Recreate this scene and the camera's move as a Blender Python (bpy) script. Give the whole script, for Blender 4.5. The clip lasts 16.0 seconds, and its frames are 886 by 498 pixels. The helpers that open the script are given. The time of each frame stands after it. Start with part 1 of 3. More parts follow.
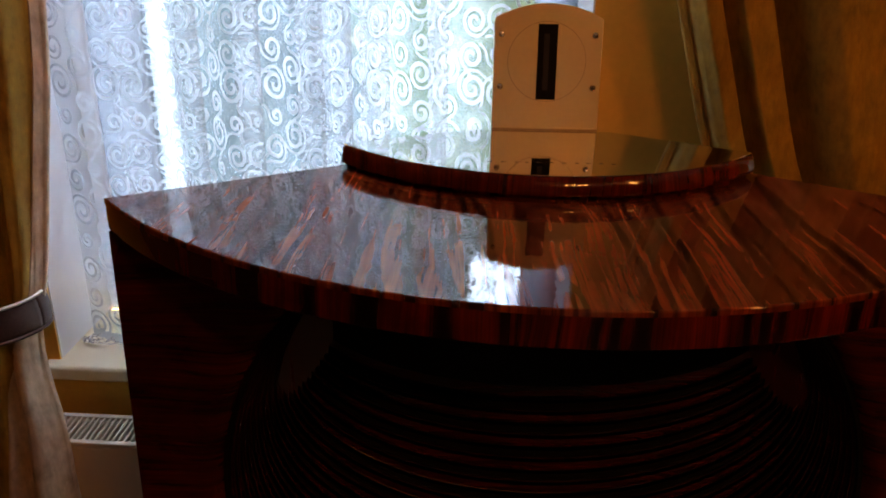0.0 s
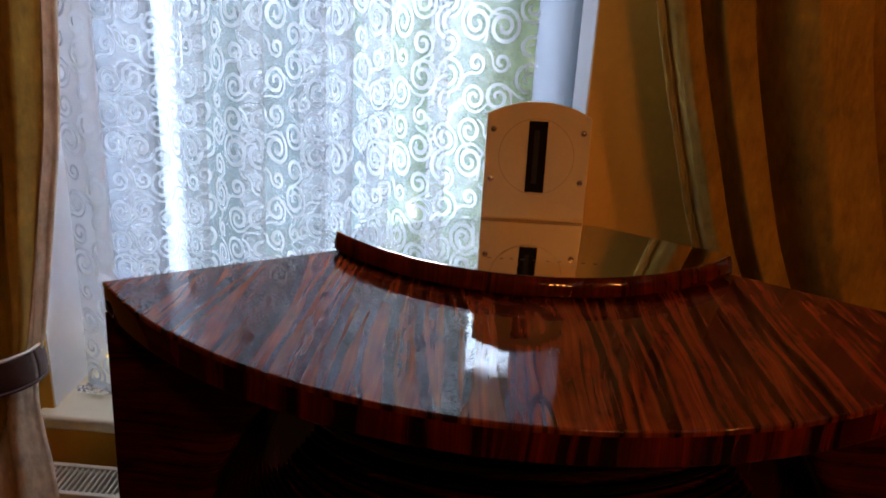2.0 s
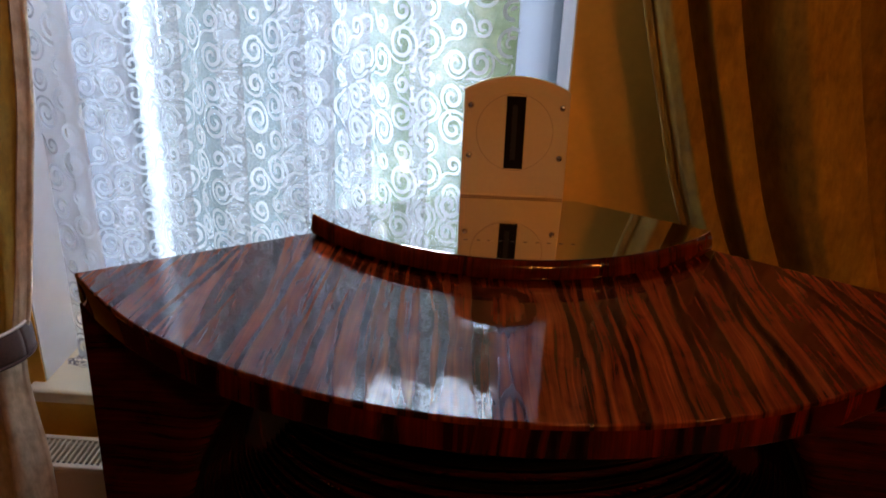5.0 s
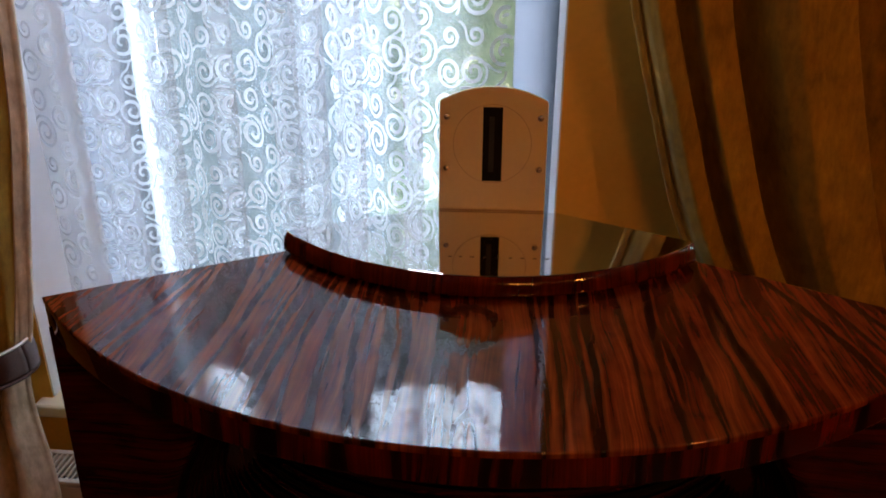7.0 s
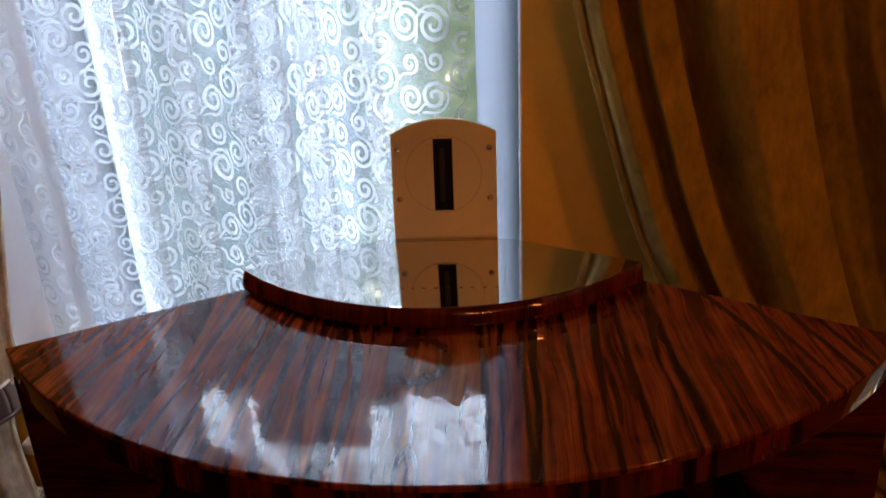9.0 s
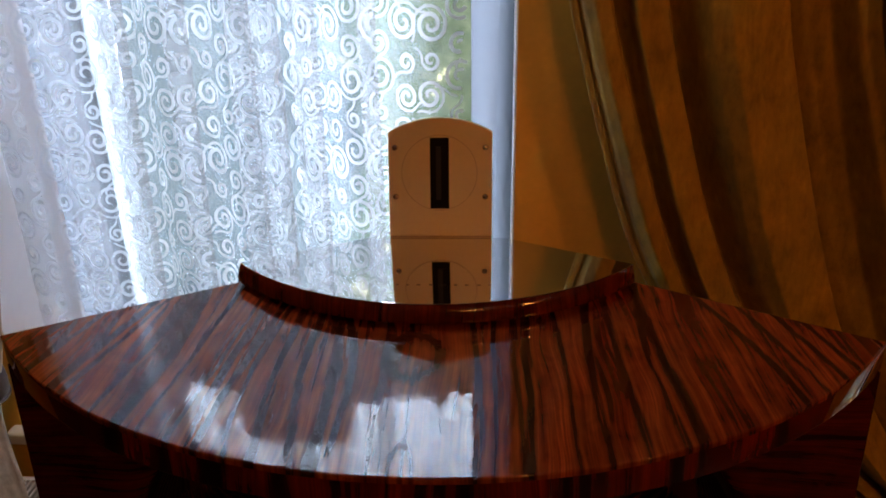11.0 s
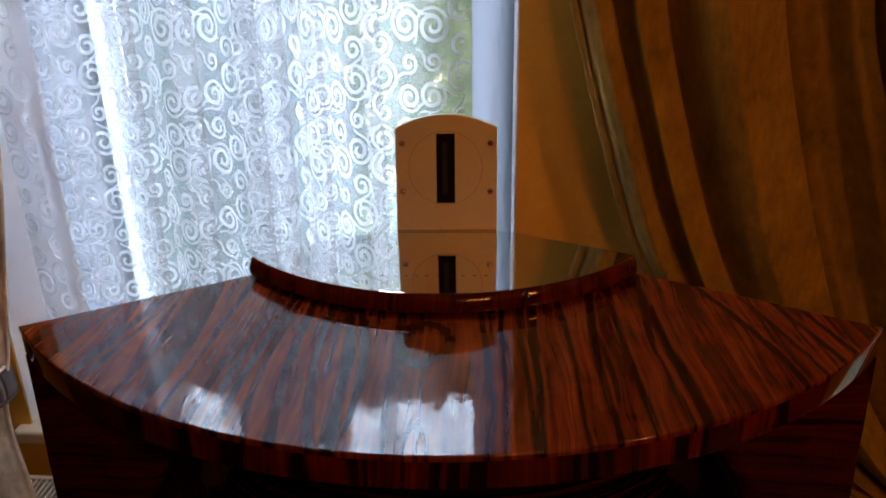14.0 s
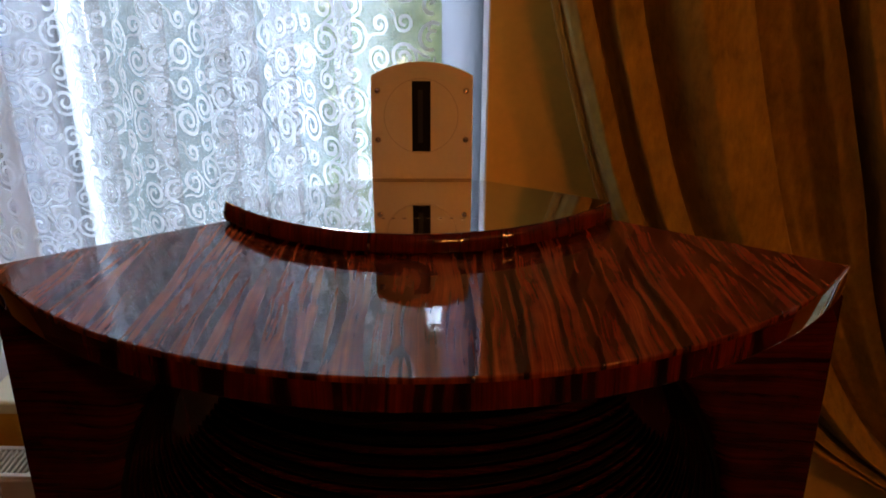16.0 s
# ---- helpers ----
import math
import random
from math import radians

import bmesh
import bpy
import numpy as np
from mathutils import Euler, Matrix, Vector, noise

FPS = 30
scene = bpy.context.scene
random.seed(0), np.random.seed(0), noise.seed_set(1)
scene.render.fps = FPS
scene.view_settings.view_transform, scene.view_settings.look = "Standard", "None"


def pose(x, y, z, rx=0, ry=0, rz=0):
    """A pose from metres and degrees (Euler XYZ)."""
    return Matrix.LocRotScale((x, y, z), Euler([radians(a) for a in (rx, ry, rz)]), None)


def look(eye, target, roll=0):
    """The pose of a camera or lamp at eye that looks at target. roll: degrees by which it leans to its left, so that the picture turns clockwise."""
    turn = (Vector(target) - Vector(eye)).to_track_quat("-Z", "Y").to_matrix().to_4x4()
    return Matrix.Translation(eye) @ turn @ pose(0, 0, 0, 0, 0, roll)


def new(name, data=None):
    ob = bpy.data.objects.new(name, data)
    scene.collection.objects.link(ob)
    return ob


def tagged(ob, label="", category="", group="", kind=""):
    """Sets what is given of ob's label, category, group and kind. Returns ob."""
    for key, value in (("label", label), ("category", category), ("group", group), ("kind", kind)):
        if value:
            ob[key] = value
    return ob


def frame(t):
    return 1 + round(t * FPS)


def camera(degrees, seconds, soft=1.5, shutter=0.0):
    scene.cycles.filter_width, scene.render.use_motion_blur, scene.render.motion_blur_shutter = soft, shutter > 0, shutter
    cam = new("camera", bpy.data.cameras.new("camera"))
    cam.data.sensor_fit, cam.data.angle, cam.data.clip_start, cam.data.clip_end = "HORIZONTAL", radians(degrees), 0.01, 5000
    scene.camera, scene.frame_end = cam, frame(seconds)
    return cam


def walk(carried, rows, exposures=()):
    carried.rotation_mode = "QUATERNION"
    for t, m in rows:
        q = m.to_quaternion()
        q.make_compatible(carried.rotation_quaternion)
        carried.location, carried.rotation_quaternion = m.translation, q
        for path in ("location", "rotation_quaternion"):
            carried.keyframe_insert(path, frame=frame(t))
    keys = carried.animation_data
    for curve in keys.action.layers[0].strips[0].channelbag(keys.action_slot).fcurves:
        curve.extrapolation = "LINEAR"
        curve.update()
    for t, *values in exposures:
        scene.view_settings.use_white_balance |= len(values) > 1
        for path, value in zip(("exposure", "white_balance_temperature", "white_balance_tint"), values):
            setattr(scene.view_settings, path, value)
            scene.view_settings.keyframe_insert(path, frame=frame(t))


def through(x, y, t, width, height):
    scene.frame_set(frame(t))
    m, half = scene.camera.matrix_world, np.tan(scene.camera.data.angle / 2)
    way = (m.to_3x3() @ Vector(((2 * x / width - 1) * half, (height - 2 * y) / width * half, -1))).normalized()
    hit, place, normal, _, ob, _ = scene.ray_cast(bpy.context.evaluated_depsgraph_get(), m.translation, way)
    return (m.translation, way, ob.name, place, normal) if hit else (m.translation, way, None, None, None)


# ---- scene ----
cam = camera(58.0, 16.0, 1.8)
PATH = [
    (0, (-0.111, -1.069, 1.666), (-0.147, 0.776, 0.894), 1.0),
    (0.5, (-0.107, -1.071, 1.683), (-0.164, 0.786, 0.944), -0.3),
    (1, (-0.11, -1.058, 1.704), (-0.184, 0.793, 0.951), 1.3),
    (1.5, (-0.099, -1.053, 1.721), (-0.182, 0.798, 0.97), 1.5),
    (2, (-0.094, -1.074, 1.742), (-0.14, 0.802, 1.05), 3.1),
    (2.5, (-0.109, -1.079, 1.752), (-0.124, 0.763, 0.973), 3.8),
    (3, (-0.095, -1.067, 1.757), (-0.102, 0.765, 0.953), 2.9),
    (3.5, (-0.079, -1.056, 1.761), (-0.091, 0.785, 0.979), 1.9),
    (4, (-0.076, -1.061, 1.762), (-0.077, 0.78, 0.98), 2.1),
    (4.2, (-0.086, -1.063, 1.766), (-0.09, 0.777, 0.98), 2.6),
    (6.3, (-0.024, -1.021, 1.78), (-0.118, 0.795, 0.948), 0.6),
    (6.5, (-0.019, -1.022, 1.775), (-0.117, 0.796, 0.948), 0.6),
    (7, (0.003, -1.02, 1.784), (-0.12, 0.807, 0.98), 0.1),
    (7.5, (0.019, -1.019, 1.8), (-0.116, 0.812, 1.006), -2.5),
    (8, (0.02, -1.012, 1.818), (-0.115, 0.822, 1.033), -1.9),
    (8.5, (0.056, -1.013, 1.81), (-0.073, 0.82, 1.021), -3.5),
    (9, (0.062, -1.026, 1.818), (-0.061, 0.808, 1.032), -2.7),
    (11.3, (0.046, -1.044, 1.822), (-0.041, 0.792, 1.034), -0.9),
    (11.5, (0.042, -1.055, 1.824), (-0.041, 0.785, 1.047), -1.0),
    (12, (0.03, -1.065, 1.832), (-0.069, 0.784, 1.075), -2.0),
    (12.5, (0.002, -1.077, 1.839), (-0.073, 0.775, 1.087), -0.7),
    (13, (0.012, -1.08, 1.839), (-0.049, 0.776, 1.097), -1.1),
    (13.5, (0.029, -1.078, 1.818), (-0.026, 0.771, 1.057), -1.1),
    (14, (0.036, -1.07, 1.813), (-0.038, 0.774, 1.042), -1.0),
    (14.5, (0.048, -1.08, 1.814), (0.014, 0.771, 1.057), -0.4),
    (15, (-0.005, -1.092, 1.826), (-0.039, 0.758, 1.067), 0.4),
    (15.5, (-0.024, -1.108, 1.781), (-0.037, 0.745, 1.027), -0.3),
    (16, (0.013, -1.095, 1.756), (0.042, 0.744, 0.969), 0.3),
]
# the picture warms for a moment near the start, then settles
BALANCE = [(0.0, 0.22, 6500, 10), (0.3, 0.18, 7500, 20), (0.6, 0.16, 7600, 20), (0.9, 0.06, 6500, 8), (1.5, 0.0, 6450, 10), (2.5, 0.0, 6600, 12), (3.5, 0.06, 6900, 14), (4.2, 0.04, 6700, 12), (6.5, 0.0, 6600, 11), (16.0, 0.0, 6650, 12)]
walk(cam, [(t, look(eye, target, roll)) for t, eye, target, roll in PATH], BALANCE)

# ---- world and light ----
world = bpy.data.worlds.new("world")
scene.world = world
world.use_nodes = True
wt = world.node_tree
sky = wt.nodes.new("ShaderNodeTexSky")
sky.sky_type, sky.sun_disc = "NISHITA", False
sky.sun_elevation, sky.sun_rotation = radians(42), radians(200)
wt.links.new(sky.outputs[0], wt.nodes["Background"].inputs[0])
wt.nodes["Background"].inputs[1].default_value = 0.12

# area lamp added high in the opening, room side of the lace, for sky light
sky_fill = new("window_fill_lamp", bpy.data.lights.new("window_fill_lamp", "AREA"))
sky_fill.data.shape, sky_fill.data.size, sky_fill.data.size_y, sky_fill.data.energy, sky_fill.data.color = "RECTANGLE", 0.80, 0.10, 7.0, (0.95, 0.86, 1.0)
sky_fill.matrix_world = look((-0.50, 0.44, 2.46), (-0.68, 0.28, 0.80))

BACKDROP_GLOW = 1.25
SKY_GLOW = 18.0
BULB_GLOW = 122.0


# ---- materials ----
class Mat:
    """A node material with short helpers."""

    def __init__(self, name):
        self.m = bpy.data.materials.new(name)
        self.m.use_nodes = True
        self.t = self.m.node_tree
        self.b = self.t.nodes["Principled BSDF"]
        self.out = self.t.nodes["Material Output"]

    def node(self, kind, **values):
        n = self.t.nodes.new("ShaderNode" + kind)
        for k, v in values.items():
            n.inputs[k].default_value = v
        return n

    def link(self, a, b):
        self.t.links.new(a, b)

    def set(self, **values):
        for k, v in values.items():
            self.b.inputs[k.replace("_", " ")].default_value = v
        return self

    def coords(self, scale=(1, 1, 1), kind="Object"):
        tc = self.node("TexCoord")
        mp = self.node("Mapping")
        mp.inputs["Scale"].default_value = scale
        self.link(tc.outputs[kind], mp.inputs["Vector"])
        return mp.outputs["Vector"]

    def noise(self, vec, scale, detail=4.0, rough=0.55, distort=0.0):
        n = self.node("TexNoise", Scale=scale, Detail=detail, Roughness=rough, Distortion=distort)
        if vec is not None:
            self.link(vec, n.inputs["Vector"])
        return n.outputs["Fac"]

    def ramp(self, fac, stops):
        r = self.node("ValToRGB")
        e = r.color_ramp.elements
        while len(e) < len(stops):
            e.new(0.5)
        for el, (pos, col) in zip(e, stops):
            el.position = pos
            el.color = (*col, 1) if len(col) == 3 else col
        self.link(fac, r.inputs[0])
        return r.outputs[0]

    def math(self, op, a, b=None, clamp=False):
        n = self.node("Math")
        n.operation, n.use_clamp = op, clamp
        for i, v in enumerate((a, b)):
            if v is None:
                continue
            if isinstance(v, (int, float)):
                n.inputs[i].default_value = v
            else:
                self.link(v, n.inputs[i])
        return n.outputs[0]

    def mix(self, fac, a, b, blend="MIX"):
        n = self.node("Mix")
        n.data_type, n.blend_type = "RGBA", blend
        for sock, v in ((n.inputs[0], fac), (n.inputs[6], a), (n.inputs[7], b)):
            if isinstance(v, (int, float)):
                sock.default_value = v
            elif isinstance(v, tuple):
                sock.default_value = (*v, 1)
            else:
                self.link(v, sock)
        return n.outputs[2]

    def bump(self, height, strength=0.3, distance=0.001, target="Normal"):
        n = self.node("Bump", Strength=strength, Distance=distance)
        self.link(height, n.inputs["Height"])
        self.link(n.outputs[0], self.b.inputs[target])
        return n.outputs[0]


# the boldest dark streaks of the veneer: place across, half width
BANDS = {
    "rim": (((-0.300, 0.014), (-0.240, 0.007), (-0.190, 0.018), (-0.120, 0.009), (-0.070, 0.005), (0.004, 0.0055), (0.020, 0.005)),
            ((0.040, 0.007), (0.123, 0.007), (0.140, 0.007), (0.156, 0.004), (0.230, 0.009), (0.255, 0.005), (0.340, 0.008))),
}
# the dark streaks of the top, one by one: place across at mid depth, lean, bend, half width
STREAKS = (
    (-0.475, 0.30, 0.0, 0.0050), (-0.430, 0.20, 0.0, 0.0035), (-0.384, 0.20, 0.0, 0.0055), (-0.366, 0.17, 0.0, 0.0030), (-0.320, 0.10, 0.0, 0.0020),
    (-0.285, 0.05, -0.40, 0.0060), (-0.262, 0.05, 0.0, 0.0026), (-0.228, 0.05, 0.0, 0.0018), (-0.200, 0.067, 0.2, 0.0035), (-0.186, -0.02, 0.6, 0.0030),
    (-0.160, -0.045, 0.4, 0.0048), (-0.132, -0.08, 0.4, 0.0055), (-0.097, -0.055, -0.6, 0.0065), (-0.079, -0.04, -1.0, 0.0055),
    (0.052, -0.02, -0.3, 0.0042), (0.067, 0.013, 0.0, 0.0022), (0.090, 0.0, 0.14, 0.0032), (0.101, 0.028, 0.0, 0.0042), (0.142, 0.0, -0.14, 0.0020),
    (0.166, 0.017, 0.3, 0.0045), (0.200, -0.004, 0.1, 0.0048), (0.234, -0.02, 0.33, 0.0032), (0.250, -0.035, 0.0, 0.0062), (0.365, -0.15, -0.5, 0.0040),
    (0.395, -0.20, 0.0, 0.0022), (0.426, -0.21, 0.0, 0.0034), (0.449, -0.20, 0.0, 0.0030),
)
# looped dark figures: centre, half sizes, how the ring fades in and out
LOOPS = ((-0.024, -0.295, 0.030, 0.046, (0.04, 0.22, 0.26, 0.42)), (-0.019, -0.500, 0.012, 0.052, (0.10, 0.18, 0.26, 0.36)))


def veneer(name, kind):
    """Glossy lacquered macassar veneer; the grain fans out on the top, runs upright on the rim and lies level on the front."""
    k = Mat(name)
    tc = k.node("TexCoord")
    sp = k.node("SeparateXYZ")
    k.link(tc.outputs["Object"], sp.inputs[0])
    x, y, z = sp.outputs
    if kind in ("fan", "rim", "lip"):
        across, along = x, k.math("ADD", y, 0.0 if kind == "fan" else z)
    elif kind in ("level", "horn"):
        across, along = z, x
    else:
        across, along = k.math("ADD", x, k.math("MULTIPLY", y, 0.6)), z
    cv = k.node("CombineXYZ")
    k.link(across, cv.inputs[0])
    k.link(along, cv.inputs[1])
    v0 = cv.outputs[0]
    # slow wander of the grain, long along it
    def stretch(a, b, c=0.0, src=None):
        n = k.node("CombineXYZ")
        k.link(k.math("MULTIPLY", across if src is None else src, a), n.inputs[0])
        k.link(k.math("MULTIPLY", along, b), n.inputs[1])
        n.inputs[2].default_value = c
        return n.outputs[0]
    wander = k.noise(stretch(6.0, 4.5), 1.0, 1.0)
    ripple = k.noise(stretch(22.0, 11.0, 5.0), 1.0, 2.0)
    across2 = k.math("ADD", across, k.math("MULTIPLY", k.math("SUBTRACT", wander, 0.5), 0.034))
    across2 = k.math("ADD", across2, k.math("MULTIPLY", k.math("SUBTRACT", ripple, 0.5), 0.0055))
    broad = k.noise(stretch(26.0, 1.6, 0.0, across2), 1.0, 3.0, 0.6, 0.2)
    fine = k.noise(stretch(190.0, 5.0, 1.0, across2), 1.0, 3.0, 0.6)
    streak = k.noise(stretch(82.0, 1.6, 3.7, across2), 1.0, 2.0, 0.5)
    mottle = k.noise(stretch(34.0, 17.0, 8.0), 1.0, 4.0, 0.6, 0.6)
    calm = k.ramp(k.noise(stretch(9.0, 1.0, 2.2), 1.0, 1.0), [(0.42, (0.15, 0.15, 0.15)), (0.56, (1, 1, 1))])
    brown = k.ramp(broad, [(0.28, (0.085, 0.021, 0.009)), (0.44, (0.20, 0.052, 0.020)), (0.54, (0.34, 0.105, 0.038)), (0.64, (0.24, 0.064, 0.024)), (0.76, (0.14, 0.034, 0.012))])
    fibre = k.noise(stretch(620.0, 9.0, 4.0, across2), 1.0, 2.0, 0.6)
    tint = k.ramp(k.math("ADD", k.math("MULTIPLY", fine, 0.62), k.math("MULTIPLY", fibre, 0.38)), [(0.34, (0.42, 0.38, 0.36)), (0.50, (0.95, 0.95, 0.95)), (0.64, (1.45, 1.55, 1.6))])
    col = k.mix(1.0, brown, tint, "MULTIPLY")
    col = k.mix(0.5, col, k.ramp(mottle, [(0.34, (0.42, 0.36, 0.34)), (0.5, (1.0, 1.0, 1.0)), (0.64, (1.45, 1.5, 1.4))]), "MULTIPLY")
    dark = k.ramp(streak, [(0.0, (0, 0, 0)), (0.60, (0, 0, 0)), (0.70, (0.75, 0.75, 0.75)), (1.0, (0.85, 0.85, 0.85))])
    edge = k.ramp(streak, [(0.52, (0, 0, 0)), (0.575, (0.3, 0.3, 0.3)), (0.605, (0, 0, 0))])
    col = k.mix(k.mix(1.0, edge, calm, "MULTIPLY"), col, (0.46, 0.18, 0.05))
    col = k.mix(k.mix(1.0, dark, calm, "MULTIPLY"), col, (0.014, 0.007, 0.005))
    for group in BANDS.get(kind, ()):
        stops = []
        for c, w in group:
            stops += [(c - w - 0.0040, (0, 0, 0)), (c - w * 0.5, (1, 1, 1)), (c + w * 0.6, (1, 1, 1)), (c + w + 0.0025, (0, 0, 0))]
        band = k.ramp(k.math("ADD", across2, 0.5), [(p + 0.5, v) for p, v in stops])
        broken = k.ramp(k.noise(stretch(40.0, 5.0, 6.0), 1.0, 2.0), [(0.30, (0.60, 0.60, 0.60)), (0.46, (1, 1, 1))])
        col = k.mix(k.mix(1.0, band, broken, "MULTIPLY"), col, (0.012, 0.006, 0.005))
    if kind == "fan":
        deep = k.math("ADD", along, 0.35)
        fray = k.ramp(k.noise(stretch(420.0, 7.0, 6.0), 1.0, 3.0), [(0.34, (0.45, 0.45, 0.45)), (0.52, (1, 1, 1))])
        jag = k.math("MULTIPLY", k.math("SUBTRACT", k.noise(stretch(16.0, 6.0, 5.0), 1.0, 3.0, 0.6), 0.5), 0.013)
        base = k.math("ADD", across, jag)
        for c0, c1, c2, w in STREAKS:
            mid = k.math("ADD", k.math("MULTIPLY", deep, k.math("ADD", k.math("MULTIPLY", deep, c2), c1)), c0)
            off = k.math("SUBTRACT", base, mid)
            # a pale golden line along one side, then the dark streak itself
            gold = k.ramp(k.math("ADD", k.math("MULTIPLY", off, 20.0), 0.5), [(0.5 + 20 * w, (0, 0, 0)), (0.5 + 20 * (w + 0.0012), (0.34, 0.34, 0.34)), (0.5 + 20 * (w + 0.006), (0, 0, 0))])
            col = k.mix(k.mix(1.0, gold, fray, "MULTIPLY"), col, (0.50, 0.20, 0.055))
            dark = k.ramp(k.math("ABSOLUTE", k.math("MULTIPLY", off, 40.0)), [(40 * w * 0.30, (0.72 + 42 * w, 0.72 + 42 * w, 0.72 + 42 * w)), (40 * (w * 1.1 + 0.0022), (0, 0, 0))])
            col = k.mix(k.mix(1.0, dark, fray, "MULTIPLY"), col, (0.010, 0.007, 0.007))
        # a dark looped figure in the middle of the sheet, and a smaller one before it
        for fx, fy, rx, ry, wide in LOOPS:
            a = k.math("DIVIDE", k.math("SUBTRACT", across2, fx), rx)
            b = k.math("DIVIDE", k.math("SUBTRACT", k.math("ADD", along, k.math("MULTIPLY", k.math("SUBTRACT", mottle, 0.5), 0.02)), fy), ry)
            r2 = k.math("ADD", k.math("MULTIPLY", a, a), k.math("MULTIPLY", b, b))
            ringed = k.ramp(k.math("MULTIPLY", r2, 0.25), [(wide[0], (0, 0, 0)), (wide[1], (0.7, 0.7, 0.7)), (wide[2], (0.7, 0.7, 0.7)), (wide[3], (0, 0, 0))])
            col = k.mix(ringed, col, (0.014, 0.007, 0.005))
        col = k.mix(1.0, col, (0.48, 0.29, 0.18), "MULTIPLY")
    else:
        # one veneer darkened by face; shade on front, horn and sides put into colour
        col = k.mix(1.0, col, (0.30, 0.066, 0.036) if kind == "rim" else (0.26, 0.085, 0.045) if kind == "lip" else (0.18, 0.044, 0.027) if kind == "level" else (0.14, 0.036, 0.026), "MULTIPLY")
    k.link(col, k.b.inputs["Base Color"])
    k.set(Roughness=0.35, Specular_IOR_Level=0.0, Coat_Weight=1.0, Coat_Roughness=0.015, Coat_IOR={"fan": 1.48, "upright": 1.65, "rim": 1.38, "level": 1.36}.get(kind, 1.48))
    peel = k.noise(tc.outputs["Object"], 130.0, 2.0)
    if kind == "fan":
        k.bump(peel, 0.042, 0.0012, "Coat Normal")
    return k.m


def plain(name, colour, rough=0.5, metal=0.0, grain=40.0, vary=0.12, bump=0.15, spec=0.5):
    """A surface of one colour with fine grain and slow unevenness."""
    k = Mat(name)
    v = k.coords()
    a = k.noise(v, grain, 5.0)
    b = k.noise(v, grain / 12, 3.0)
    f = k.math("ADD", k.math("MULTIPLY", a, 0.5), k.math("MULTIPLY", b, 0.5))
    lo = tuple(c * (1 - vary) for c in colour)
    hi = tuple(min(1, c * (1 + vary)) for c in colour)
    k.link(k.ramp(f, [(0.3, lo), (0.7, hi)]), k.b.inputs["Base Color"])
    k.set(Roughness=rough, Metallic=metal, Specular_IOR_Level=spec)
    k.bump(a, bump, 0.001)
    return k.m


def sheer(name, clear, colour, through):
    """Thin cloth that lets some light straight through and scatters the rest."""
    k = Mat(name)
    t = k.t
    clr = k.node("BsdfTransparent")
    dif = k.node("BsdfDiffuse", Color=(*colour, 1))
    trl = k.node("BsdfTranslucent", Color=(*colour, 1))
    m1, m2 = k.node("MixShader"), k.node("MixShader")
    m1.inputs[0].default_value = through
    k.link(dif.outputs[0], m1.inputs[1])
    k.link(trl.outputs[0], m1.inputs[2])
    weave = k.noise(k.coords((1, 1, 1)), 900.0, 1.0)
    k.link(k.math("ADD", k.math("MULTIPLY", weave, 0.08), 1 - clear - 0.04, True), m2.inputs[0])
    k.link(clr.outputs[0], m2.inputs[1])
    k.link(m1.outputs[0], m2.inputs[2])
    k.link(m2.outputs[0], k.out.inputs[0])
    return k.m


def drape_cloth(name, colour):
    k = Mat(name)
    v = k.coords((1, 1, 1))
    weave = k.noise(v, 420.0, 3.0, 0.6)
    slub = k.noise(k.coords((60, 60, 4)), 2.0, 4.0)
    blotch = k.math("ADD", k.math("MULTIPLY", k.noise(v, 12.0, 3.0, 0.6), 0.5), k.math("MULTIPLY", k.noise(k.coords((60, 60, 34)), 1.0, 4.0, 0.65), 0.5))
    col = k.ramp(blotch, [(0.36, tuple(c * 0.60 for c in colour)), (0.47, tuple(c * 0.85 for c in colour)), (0.56, colour), (0.66, tuple(min(1, c * 1.3) for c in colour))])
    col = k.mix(0.35, col, k.ramp(slub, [(0.3, (0.5, 0.48, 0.45)), (0.7, (1.0, 1.0, 1.0))]), "MULTIPLY")
    k.link(col, k.b.inputs["Base Color"])
    k.set(Roughness=0.62, Specular_IOR_Level=0.25, Sheen_Weight=0.16, Sheen_Roughness=0.35)
    k.b.inputs["Sheen Tint"].default_value = (0.95, 0.90, 1.0, 1)
    k.bump(k.math("ADD", weave, slub), 0.25, 0.0012)
    return k.m


def pane_glass(name):
    k = Mat(name)
    clr, gls, fr, mx = k.node("BsdfTransparent", Color=(0.93, 0.96, 0.96, 1)), k.node("BsdfGlossy", Roughness=0.01), k.node("Fresnel", IOR=1.5), k.node("MixShader")
    k.link(fr.outputs[0], mx.inputs[0])
    k.link(clr.outputs[0], mx.inputs[1])
    k.link(gls.outputs[0], mx.inputs[2])
    k.link(mx.outputs[0], k.out.inputs[0])
    return k.m


# a sheet that passes window light on as an even glow
def translucent_sheet(name, colour, clear):
    k = Mat(name)
    trl, dif, mx = k.node("BsdfTranslucent", Color=(*colour, 1)), k.node("BsdfTransparent", Color=(1, 1, 1, 1)), k.node("MixShader")
    mx.inputs[0].default_value = clear
    k.link(trl.outputs[0], mx.inputs[1])
    k.link(dif.outputs[0], mx.inputs[2])
    k.link(mx.outputs[0], k.out.inputs[0])
    return k.m


